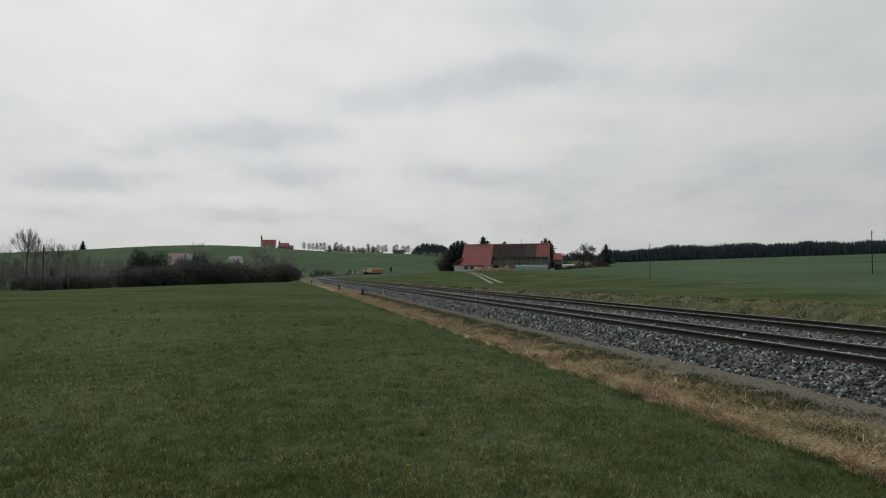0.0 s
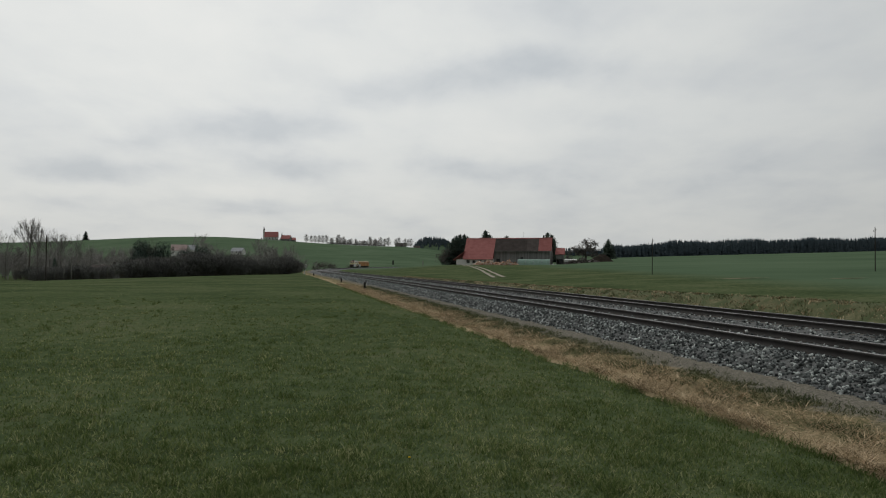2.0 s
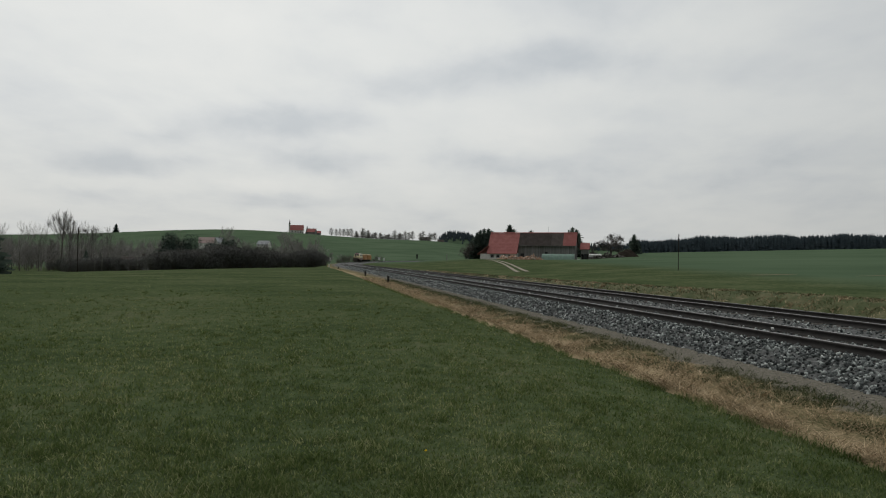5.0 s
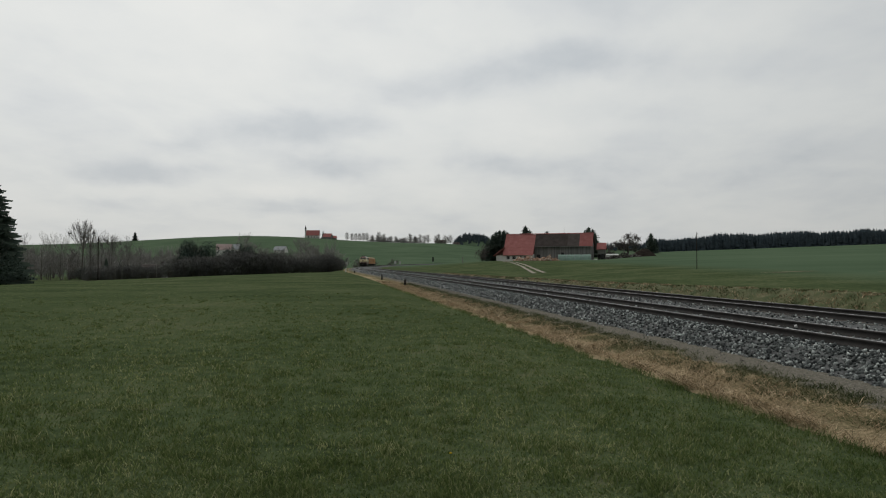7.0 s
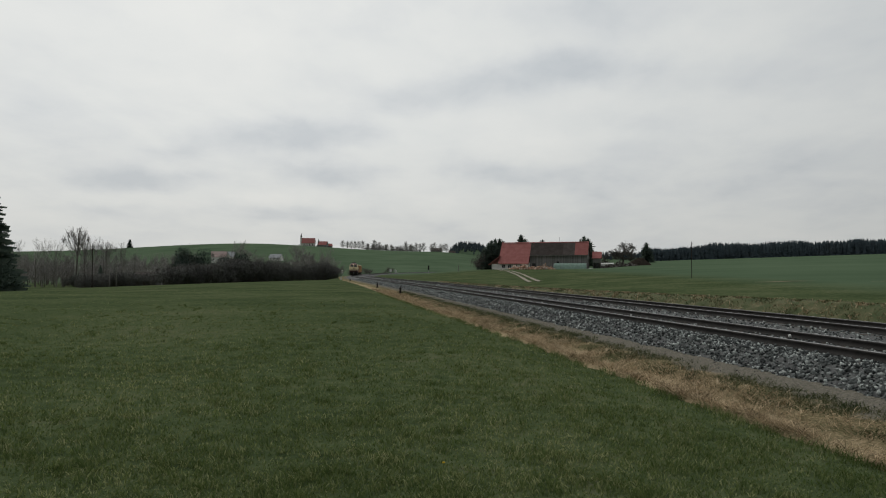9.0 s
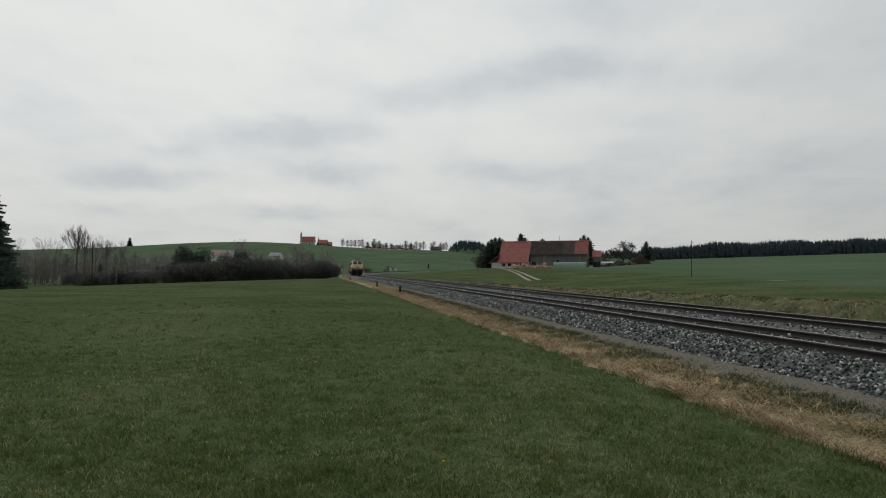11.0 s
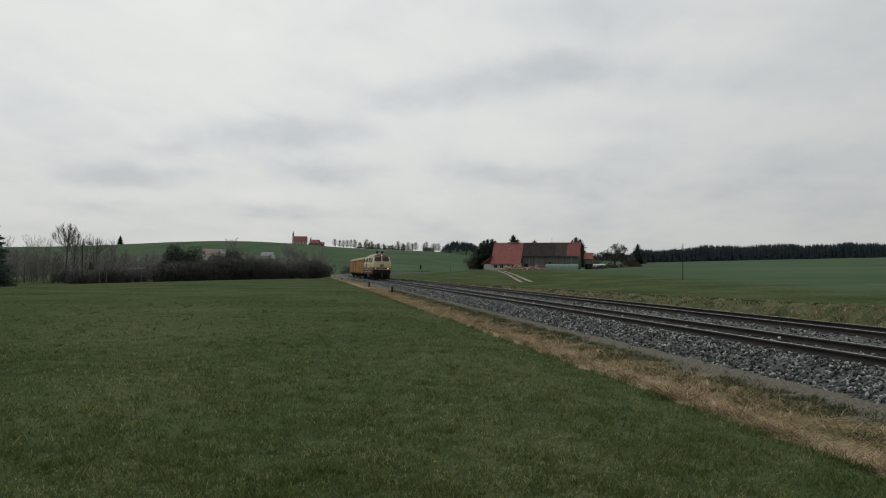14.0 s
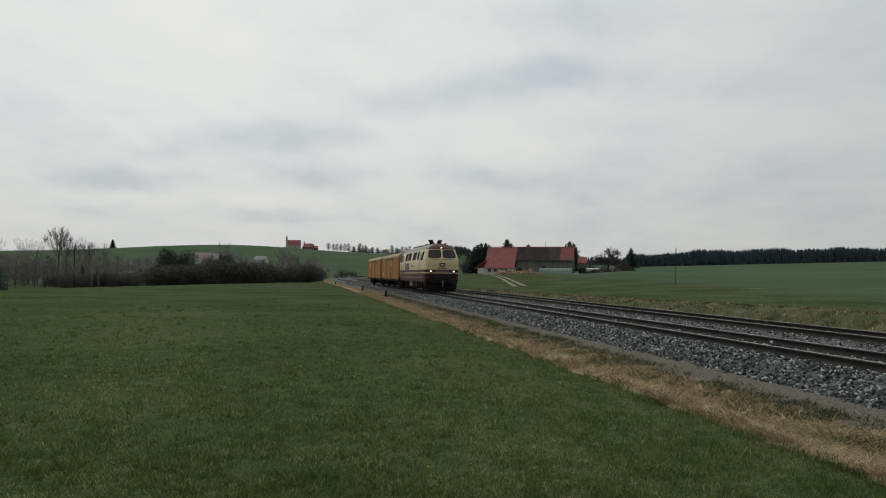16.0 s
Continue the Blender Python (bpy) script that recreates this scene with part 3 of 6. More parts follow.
def put(source, used, u, y, turn=0.0, scale=1.0, tall=1.0, sink=0.0):
    """Stands a copy (at first the thing itself) at bearing tangent u and distance ahead y."""
    x = u * y
    m = pose(x, y, ground_at(x, y) - sink, 0, 0, turn) @ Matrix.Diagonal((scale, scale, scale * tall, 1))
    if source not in used:
        used.add(source)
        source.matrix_basis = m
        return source
    k = source.scale.copy()
    source.scale = (1, 1, 1)
    ob = copy_thing(source, m)
    source.scale = k
    return ob


USED = set()


def plant():
    rng = random.Random(4)
    # bare trees, unit height 10 m
    bare = [bare_tree(11, 10, "tall leafless deciduous tree with fine grey twigs", 0.42, 1.0, 4, None, 0.5),
            bare_tree(12, 10, "slender leafless tree with an upright crown", 0.36, 1.1, 3, M_BIRCH, 0.62, 0.018, 2),
            bare_tree(13, 10, "broad leafless fruit tree with a rounded crown", 0.66, 0.3, 4, None, 0.28, 0.026, 1, M_TWIG_DARK),
            bare_tree(15, 10, "leafless tree of the wooded valley behind the meadow", 0.5, 0.6, 3, None, 0.4, 0.034),
            thicket(38, 10, 8.5, "leafless round-crowned tree on the crest of the hill", 210, 2.1),
            fan_tree(17, 10, 4.3, "tall leafless tree with an oval crown on a bare trunk"),
            thicket(61, 10, 6.0, "grey leafless tree with a dense veil of fine twigs"),
            thicket(62, 10, 4.2, "narrow grey leafless tree with upright fine twigs")]
    # valley trees left: kind, u, distance, height
    for kind, u, y, h in ((5, -0.622, 235, 17.6), (5, -0.609, 245, 14.5), (1, -0.596, 240, 15.2), (5, -0.575, 240, 13.6), (1, -0.545, 240, 13.6), (1, -0.653, 235, 14.0), (1, -0.675, 230, 14.5), (1, -0.524, 235, 9.5), (1, -0.50, 240, 10.0), (1, -0.482, 250, 10.5),
                          (3, -0.64, 250, 12), (3, -0.60, 262, 10.5), (3, -0.57, 270, 10), (3, -0.545, 255, 9.5), (3, -0.515, 265, 9), (3, -0.49, 270, 9), (3, -0.47, 260, 8.5),
                          (0, -0.357, 255, 13.4), (3, -0.345, 262, 12.0), (0, -0.367, 270, 12.5), (3, -0.31, 290, 10.5), (3, -0.30, 280, 10.5), (3, -0.283, 275, 11),
                          (0, -0.262, 270, 13.0), (0, -0.272, 280, 14.0), (3, -0.25, 285, 12), (3, -0.235, 300, 10.5), (3, -0.225, 290, 9), (3, -0.21, 340, 7), (3, -0.19, 350, 6),
                          (2, 0.209, 318, 14.6)):
        put(bare[kind], USED, u, y, rng.uniform(0, 360), h / 10 * (1.22 if u < -0.2 and y < 260 else 1.08), 0.73 if kind == 2 else 1.0)
    for k in range(36):
        u = rng.uniform(-0.78, -0.44) if k % 4 else rng.uniform(-0.44, -0.22)
        put(bare[3 if k % 4 else 1], USED, u, rng.uniform(236, 360), rng.uniform(0, 360), rng.uniform(0.75, 1.2))
    for k in range(190):
        u = rng.uniform(-0.74, -0.43) if k % 3 else rng.uniform(-0.43, -0.225)
        put(bare[6 + k % 2], USED, u, rng.uniform(225, 340), rng.uniform(0, 360), rng.uniform(0.85, 1.45) * (1.0 if u < -0.43 else 0.75))
    # trees along the crest of the hill
    for u in (-0.207, -0.200, -0.194, -0.189, -0.183, -0.177, -0.16, -0.152, -0.112, -0.104, -0.096, -0.090, -0.085, -0.073, -0.069, -0.060, -0.056, -0.051):
        put(bare[4], USED, u, 1330 + rng.uniform(-20, 20), rng.uniform(0, 360), rng.uniform(1.6, 2.2))
    for k in range(38):
        put(bare[4], USED, rng.uniform(-0.172, -0.095), 1340 + rng.uniform(-20, 20), rng.uniform(0, 360), rng.uniform(0.9, 1.55))
    for k in range(26):
        put(bare[3], USED, rng.uniform(-0.76, -0.40), rng.uniform(215, 300), rng.uniform(0, 360), rng.uniform(0.55, 1.0))
    put(bare[1], USED, -0.748, 96, 40, 1.1)
    put(bare[1], USED, -0.722, 99, 140, 0.8)
    # spruces
    big = spruce(21, 10, 3.0, "tall dark spruce with drooping branches at the meadow's edge", 86, 0.05, 0.42, 15, 0.20, 0.38)
    slim = spruce(22, 10, 2.7, "dark green spruce with a pointed top", 24)
    full = spruce(24, 10, 3.3, "full dark spruce with a rounded top beside the farm", 26, 0.06, 0.18, 9, 0.5, 0.72, 0.55)
    round_pine = shrub(23, 10, 8, "broad dark green pine rising over the hedge", "pine_tree", "tree", "pines", 9000, M_NEEDLE, 0.6)
    put(big, USED, -0.789, 92, 20, 2.1)
    put(big, USED, -0.815, 99, 140, 1.7)
    evergreen = shrub(39, 5, 6, "broad dark evergreen bush under the spruce", "evergreen_bush", "shrub", "evergreen bushes", 6000, M_NEEDLE, 0.5)
    for u, y, k in ((-0.772, 90, 1.05), (-0.785, 88, 1.25), (-0.81, 91, 1.3)):
        put(evergreen, USED, u, y, rng.uniform(0, 360), k)
    for src, u, y, h in ((round_pine, -0.440, 176, 10.4), (round_pine, -0.456, 178, 6.5), (round_pine, -0.372, 195, 9.0), (slim, -0.371, 205, 9.8), (slim, -0.366, 212, 8.0), (slim, -0.583, 225, 8), (slim, -0.519, 232, 7), (slim, -0.56, 238, 7.5),
                         (full, -0.5375, 1335, 19), (slim, -0.244, 1345, 17), (slim, -0.2405, 1350, 14),
                         (full, 0.060, 340, 17.5), (full, 0.066, 345, 15.5), (full, 0.012, 330, 13.5), (full, 0.017, 335, 14.8), (full, 0.0225, 330, 15.3), (full, 0.0285, 332, 15.4), (full, 0.006, 338, 11.5), (full, 0.033, 328, 14.2),
                         (full, 0.153, 330, 15.2), (full, 0.159, 335, 14.2), (slim, 0.147, 338, 14), (slim, 0.163, 332, 12), (full, 0.092, 338, 14.4),
                         (full, 0.243, 520, 16.0), (slim, 0.239, 525, 11.5), (full, 0.248, 530, 12)):
        put(src, USED, u, y, rng.uniform(0, 360), h / 10, 1.0)
    # the dark hedge along the meadow's end
    kinds = [shrub(31, 5, 5.5, "dense dark hedge shrub at the end of the meadow"), shrub(32, 5, 6.5, "dense dark hedge shrub with bare twigs on top"), shrub(33, 5, 4.5, "rounded dark hedge shrub beside the railway")]
    for row in range(2):
        n = 46
        for k in range(n):
            f = (k + 0.5) / n
            u = -0.488 + f * (0.488 - 0.215) + rng.uniform(-0.003, 0.003)
            y = 162 + 26 * f + row * 4.5
            top = np.interp(u, [-0.49, -0.46, -0.40, -0.38, -0.33, -0.30, -0.287, -0.27, -0.25, -0.235, -0.215], [4.6, 5.2, 5.8, 6.6, 6.0, 5.6, 3.9, 4.6, 5.8, 5.6, 3.2])
            put(kinds[(k + row) % 3], USED, u, y, rng.uniform(0, 360), top / 5 * rng.uniform(0.82, 1.0))
    for k in range(46):
        put(kinds[k % 3], USED, -0.175 + 0.085 * k / 45, 1338 + rng.uniform(-12, 12), rng.uniform(0, 360), rng.uniform(0.6, 1.05))
    for k in range(34):
        u = -0.612 + 0.115 * k / 33 + rng.uniform(-0.003, 0.003)
        put(kinds[k % 3], USED, u, 170 + rng.uniform(0, 8), rng.uniform(0, 360), rng.uniform(0.6, 0.8))
    for k in range(16):
        put(kinds[k % 3], USED, -0.83 + 0.07 * k / 15, 97 + rng.uniform(-4, 6), rng.uniform(0, 360), rng.uniform(0.7, 1.15))
    for k in range(22):
        put(kinds[k % 3], USED, -0.64 + 0.15 * k / 21, 215 + rng.uniform(0, 30), rng.uniform(0, 360), rng.uniform(0.6, 1.0))
    for k in range(16):
        put(kinds[k % 3], USED, -0.274 + 0.05 * k / 15, 1318 + rng.uniform(-8, 8), rng.uniform(0, 360), rng.uniform(0.35, 0.6))
    brush = shrub(36, 5, 6.5, "thin brown leafless brushwood", "brushwood", "shrub", "brushwood", 1600, M_TWIG_DARK)
    for u, y, s in ((-0.187, 330, 0.7), (-0.18, 335, 0.8), (-0.172, 330, 0.7), (-0.193, 340, 0.7), (-0.166, 345, 0.6), (-0.135, 440, 0.9), (-0.142, 445, 0.7), (0.185, 325, 0.6), (0.178, 330, 0.7), (-0.235, 240, 1.0), (-0.228, 250, 0.9)):
        put(brush, USED, u, y, rng.uniform(0, 360), s)
    for u, y, s in ((0.001, 335, 1.4), (0.008, 330, 1.6), (-0.004, 340, 1.2)):
        put(brush, USED, u, y, rng.uniform(0, 360), s)


plant()


def far_wood(name, label, spots, seed):
    """Many small spruces in one mesh."""
    rng = np.random.RandomState(seed)
    verts, faces = [], []
    for x, y, z, h in spots:
        r = h * rng.uniform(0.13, 0.20)
        for k in range(8):
            z0 = z + h * (0.05 + 0.115 * k)
            z1 = z + h * min(1.0, 0.05 + 0.115 * k + 0.22)
            rr = r * (1.06 - 0.125 * k)
            b = len(verts)
            verts.append((x, y, z1))
            a0 = rng.uniform(0, 6.28)
            for j in range(6):
                q = rr * rng.uniform(0.5, 1.3)
                verts.append((x + q * math.cos(a0 + j * 1.0472), y + q * math.sin(a0 + j * 1.0472), z0 - rng.uniform(-0.03, 0.07) * h))
            faces += [(b, b + 1 + j, b + 1 + (j + 1) % 6) for j in range(6)]
    me = fast_mesh(name, verts, faces)
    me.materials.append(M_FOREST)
    return tagged(new(name, me), label, "forest", kind="stuff")


def build_woods():
    rng = np.random.RandomState(9)
    n = 3400
    u = rng.uniform(0.236, 0.80, n)
    y = 835 + 110 * rng.uniform(0, 1, n) ** 1.3
    x = u * y
    z = ground_height(x, y)
    h = (rng.uniform(14.5, 18.6, n) + 0.9 * np.sin(u * 60) + 0.6 * np.sin(u * 151 + 1)) * np.interp(u, [0.236, 0.30, 0.36, 0.55, 0.8], [0.85, 0.95, 1.08, 1.0, 0.9])
    h = h * 1.08
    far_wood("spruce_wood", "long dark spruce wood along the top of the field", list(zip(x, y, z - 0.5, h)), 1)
    n = 320
    x, y = rng.uniform(-100, 25, n), rng.normal(2180, 50, n)
    far_wood("hill_wood", "dark wooded hilltop far behind the farm", list(zip(x, y, ground_height(x, y) - 0.5, rng.uniform(15, 24, n))), 2)
    n = 700
    x, y = rng.uniform(290, 760, n), rng.uniform(2300, 2420, n)
    far_wood("ridge_wood", "distant wooded ridge beyond the fields", list(zip(x, y, ground_height(x, y) - 0.5, rng.uniform(14, 20, n))), 4)
    n = 500
    u, y = rng.uniform(-0.085, 0.30, n), rng.uniform(1700, 2000, n)
    x = u * y
    far_wood("distant_wood", "distant low woods on the far side of the valley", list(zip(x, y, ground_height(x, y) - 0.5, rng.uniform(10, 18, n))), 3)


build_woods()


# ---------------- buildings ----------------
M_TILE_RED = material("red_clay_roof_tiles", [(0.29, 0.108, 0.10), (0.37, 0.145, 0.135), (0.45, 0.19, 0.175)], scale=0.6, fine=5.0, rough=0.8, bump=0.4, per_object=0.15)
M_TILE_OLD = material("old_brown_roof_tiles", [(0.060, 0.050, 0.047), (0.092, 0.077, 0.071), (0.13, 0.112, 0.104)], scale=0.5, fine=5.0, rough=0.9, bump=0.4, per_object=0.2)
M_PLASTER = material("white_plaster", [(0.605, 0.594, 0.561), (0.748, 0.737, 0.704), (0.836, 0.825, 0.792)], scale=0.8, fine=12.0, rough=0.9)
M_BOARD = material("weathered_grey_boards", [(0.15, 0.15, 0.145), (0.2375, 0.235, 0.2275), (0.325, 0.3187, 0.3063)], scale=0.7, fine=8.0, rough=0.95, per_object=0.3, stretch=(2.5, 2.5, 0.375))
M_DARK = material("dark_opening", [(0.012, 0.012, 0.013), (0.03, 0.03, 0.032)], scale=2.0, fine=10.0, rough=0.4, bump=0.0)
M_FOIL = material("green_plastic_sheeting", [(0.1436, 0.2298, 0.1872), (0.2099, 0.3177, 0.2621), (0.2983, 0.4191, 0.3557)], scale=0.9, fine=5.0, rough=0.5)
M_RUBBLE = material("broken_brick_rubble", [(0.30, 0.16, 0.10), (0.48, 0.30, 0.21), (0.60, 0.45, 0.35), (0.64, 0.58, 0.52)], scale=0.8, fine=6.0, rough=0.9, per_island=0.6, spread=(0.2, 0.85))
M_MANURE = material("dark_soil_heap", [(0.025, 0.020, 0.017), (0.045, 0.037, 0.031), (0.075, 0.062, 0.05)], scale=0.7, fine=8.0, rough=1.0, bump=0.7)
M_ROSE_ROOF = material("faded_rose_roof_tiles", [(0.34, 0.24, 0.22), (0.46, 0.35, 0.33), (0.56, 0.47, 0.45)], scale=0.5, fine=6.0, rough=0.8)
M_STONE_HEAP = material("grey_stones_and_soil", [(0.07, 0.062, 0.055), (0.13, 0.12, 0.11), (0.24, 0.225, 0.21)], scale=0.7, fine=6.0, rough=0.95, per_island=0.6, spread=(0.25, 0.8))
M_METAL = material("galvanised_metal", [(0.28, 0.29, 0.30), (0.40, 0.41, 0.42)], scale=1.0, fine=20.0, rough=0.5, metal=0.7)
M_WOODPOLE = material("tarred_wooden_pole", [(0.03, 0.026, 0.022), (0.06, 0.05, 0.042)], scale=1.0, fine=20.0, rough=0.9, stretch=(1, 1, 0.2))
M_WHITE = material("white_paint", [(0.62, 0.62, 0.60), (0.75, 0.75, 0.73)], scale=2.0, fine=20.0, rough=0.7)
M_GRAVELROAD = material("pale_gravel_wheel_track", [(0.22, 0.20, 0.16), (0.34, 0.31, 0.26), (0.44, 0.41, 0.35)], scale=0.8, fine=14.0, rough=0.95)
M_GREYROOF = material("pale_grey_roof_sheets", [(0.30, 0.31, 0.33), (0.42, 0.43, 0.45)], scale=0.6, fine=6.0, rough=0.6)


def roof_slope(name, x0, x1, y_low, z_low, y_high, z_high, thick, mat, parent, label="", courses=10):
    """A tiled slope between an eave and a ridge, stepped in courses."""
    bm = bmesh.new()
    top = []
    for k in range(courses):
        f0, f1 = k / courses, (k + 1) / courses
        top.append((y_low + (y_high - y_low) * f0, z_low + (z_high - z_low) * f0 + 0.06))
        top.append((y_low + (y_high - y_low) * (f1 - 0.002), z_low + (z_high - z_low) * (f1 - 0.002) + 0.01))
    extrude(bm, top + [(y_high, z_high - thick), (y_low, z_low - thick)], "x", x0, x1)
    return part(name, bm, mat, parent, label)


def window(parent, x, z, w, h, y, depth=0.12):
    """A framed window in a wall whose outer face lies at y, facing -y."""
    f = part("window", boxed(x - w / 2, x + w / 2, y - 0.01, y + depth, z, z + h), M_DARK, parent)
    bm = bmesh.new()
    for a, b, c, d in ((x - w / 2 - 0.08, x - w / 2, z - 0.08, z + h + 0.08), (x + w / 2, x + w / 2 + 0.08, z - 0.08, z + h + 0.08), (x - w / 2, x + w / 2, z + h, z + h + 0.08), (x - w / 2, x + w / 2, z - 0.08, z), (x - 0.025, x + 0.025, z, z + h)):
        box(bm, a, b, y - 0.05, y + 0.02, c, d)
    part("window_frame", bm, M_WHITE, f)
    return f


def farm():
    gx, gy = 27.0, 292.5
    gz = ground_at(gx, gy) + 0.1
    f = thing("farmhouse", "long farmhouse with red tiled roof, white wall and grey wooden barn", "farmhouse", at=pose(gx, gy, gz, 0, 0, -15))
    # house part: x -18.2 .. -5.2, barn part: -5.2 .. 19
    part("house_wall", boxed(-17.4, -5.2, -6.0, 7.0, -1.5, 2.6), M_PLASTER, f, "white plastered wall")
    part("gable_wall", extrude(bmesh.new(), [(-6, 2.6), (0.5, 10.6), (7, 2.6)], "x", -17.3, -17.0), M_PLASTER, f, "white plastered gable")
    roof_slope("roof", -18.2, -5.0, -6.9, 2.25, 0.5, 11.3, 0.22, M_TILE_RED, f, "red clay tile roof", 14)
    roof_slope("roof", -18.2, -5.0, 7.8, 2.25, 0.5, 11.3, 0.22, M_TILE_RED, f, "red clay tile roof", 8)
    part("lean_to_wall", boxed(-21.4, -17.5, -5.6, 3.0, -1.5, 2.1), M_PLASTER, f, "low white plastered wall")
    bm = bmesh.new()
    extrude(bm, [(-22.6, 1.75), (-22.6, 1.95), (-17.6, 5.6), (-17.6, 5.4)], "y", -6.6, 3.6)
    part("lean_to_roof", bm, M_TILE_RED, f, "red tiled lean-to roof")
    for x in (-16.0, -13.4, -10.8, -8.2):
        window(f, x, 0.45, 1.35, 1.3, -6.0)
    # the barn
    part("barn_wall", boxed(-5.2, 19.0, -2.6, 7.0, -1.5, 6.3), M_BOARD, f, "weathered grey board wall")
    part("barn_gable", extrude(bmesh.new(), [(-2.6, 6.3), (0.5, 11.0), (7, 6.3)], "x", 18.7, 19.0), M_BOARD, f, "weathered grey board gable")
    board = bmesh.new()
    box(board, -0.13, 0.13, -0.03, 0.0, 0.0, 6.2, 0.0)
    bme = bpy.data.meshes.new("board")
    board.to_mesh(bme)
    board.free()
    bme.materials.append(M_BOARD)
    for k in range(80):
        ob = new("board", bme)
        ob.parent = f
        ob.matrix_basis = pose(-4.95 + k * 0.301, -2.605, 0.05 + random.uniform(-0.03, 0.03))
    roof_slope("barn_roof", -5.0, 9.0, -3.7, 5.9, 0.5, 11.5, 0.2, M_TILE_OLD, f, "old brown tile roof", 12)
    roof_slope("barn_roof", 9.0, 14.0, -3.7, 5.92, 0.5, 11.52, 0.2, M_TILE_OLD, f, "old brown tile roof", 12)
    roof_slope("barn_roof", 14.0, 19.6, -3.7, 5.9, 0.5, 11.5, 0.2, M_TILE_RED, f, "patch of newer red tiles", 12)
    roof_slope("barn_roof", -5.0, 19.6, 7.9, 5.6, 0.5, 11.5, 0.2, M_TILE_OLD, f, "old brown tile roof", 8)
    part("ridge_cap", extrude(bmesh.new(), [(0.2, 11.35), (0.5, 11.68), (0.8, 11.35)], "x", -18.2, 19.6), M_TILE_RED, f)
    part("eave_board", boxed(-5.0, 19.5, -3.82, -3.7, 5.66, 5.82), M_BOARD, f, "grey eave board")
    part("lightning_rod", rod(bmesh.new(), (7.2, 0.5, 11.5), (7.2, 0.5, 14.0), 0.06), M_METAL, f)
    part("barn_door", boxed(-4.2, -2.6, -2.72, -2.58, 0, 2.4), M_DARK, f, "dark barn door")
    part("hatch", boxed(6.3, 7.5, -2.70, -2.58, 2.2, 3.2), M_DARK, f)
    # shed on the east end
    s = thing("shed", "small open shed with a red tiled roof beside the barn", "shed", at=pose(gx + 22.6, gy - 2.6, gz, 0, 0, -13) @ Matrix.Diagonal((0.66, 0.9, 1, 1)))
    part("back_wall", boxed(-2.2, 2.6, 2.6, 2.8, -1, 4.4), M_BOARD, s)
    part("side_wall", boxed(-2.2, -2.0, -2.4, 2.6, -1, 4.6), M_BOARD, s)
    part("side_wall", boxed(2.4, 2.6, -2.4, 2.6, -1, 4.6), M_BOARD, s)
    part("front_wall", boxed(-2.0, 2.4, -2.4, -2.2, 2.6, 4.7), M_BOARD, s)
    part("door", boxed(-0.2, 1.4, -2.45, -2.38, -0.3, 2.5), M_DARK, s)
    roof_slope("roof", -2.8, 3.2, -3.0, 4.6, 1.6, 7.4, 0.18, M_TILE_RED, s, "", 8)
    roof_slope("roof", -2.8, 3.2, 4.2, 4.6, 1.6, 7.4, 0.18, M_TILE_RED, s, "", 6)
    # polytunnel of green sheeting before the barn
    t = thing("foil_tunnel", "low tunnel of faded green plastic sheeting before the barn", "polytunnel", at=pose(gx + 10.4, gy - 10.4, gz - 0.95, 0, 0, -14) @ Matrix.Diagonal((1, 1, 1.3, 1)))
    arch = [(1.7 * math.cos(math.pi * k / 10), 2.5 * math.sin(math.pi * k / 10)) for k in range(11)]
    part("sheeting", extrude(bmesh.new(), arch, "x", -6.8, 6.6), M_FOIL, t)
    for x in (-6.8, -3.4, 0, 3.3, 6.6):
        bm = bmesh.new()
        for (a, b), (c, d) in zip(arch[:-1], arch[1:]):
            rod(bm, (x, a * 1.02, b * 1.02), (x, c * 1.02, d * 1.02), 0.05, n=5)
        part("hoop", bm, M_METAL, t)
    heap("rubble_heap", "heap of pale orange broken bricks and timber", "rubble", gx - 9.0, gy - 9.5, 12.0, 3.4, 2.4, 480, M_RUBBLE, 0.6, gz)
    heap("rubble_heap", "heap of pale orange broken bricks and timber", "rubble", gx - 0.5, gy - 10.5, 9.0, 3.2, 2.6, 320, M_RUBBLE, 0.55, gz)
    heap("stone_heap", "low heap of grey stones and soil", "rubble", gx + 31.5, gy - 4, 15.0, 4.0, 2.6, 420, M_STONE_HEAP, 0.55, gz)
    mound("soil_mound", "dark brown heap of soil beside the farm", "mound", gx + 42.5, gy + 6, 11.5, 6, 3.6, M_MANURE)
    mound("soil_mound", "dark brown heap of soil beside the farm", "mound", gx + 29.0, gy + 6, 7.5, 4.5, 2.0, M_MANURE)
    # feed trailer with a pale cover
    c = thing("covered_trailer", "flat farm trailer under a pale white cover", "trailer", at=pose(gx + 27.5, gy + 3, gz + 0.2, 0, 0, -4))
    part("bed", boxed(-3.4, 3.4, -1.2, 1.2, 0.9, 1.2, bevel=0.04), M_BOARD, c)
    part("cover", extrude(bmesh.new(), [(-1.25, 1.2), (-1.1, 2.1), (0, 2.5), (1.1, 2.1), (1.25, 1.2)], "x", -3.3, 3.3), M_WHITE, c, "pale white cover sheet")
    for x in (-2.2, 2.2):
        for y in (-1.1, 1.1):
            part("wheel", rod(bmesh.new(), (x, y - 0.12, 0.45), (x, y + 0.12, 0.45), 0.47, n=16), M_DARK, c)
    b = thing("water_tub", "white plastic tub lying on the grass", "tub", at=pose(gx + 19.2, gy - 9.0, gz - 0.4))
    part("shell", boxed(-0.9, 0.9, -0.5, 0.5, 0, 0.7, bevel=0.2), M_WHITE, b)


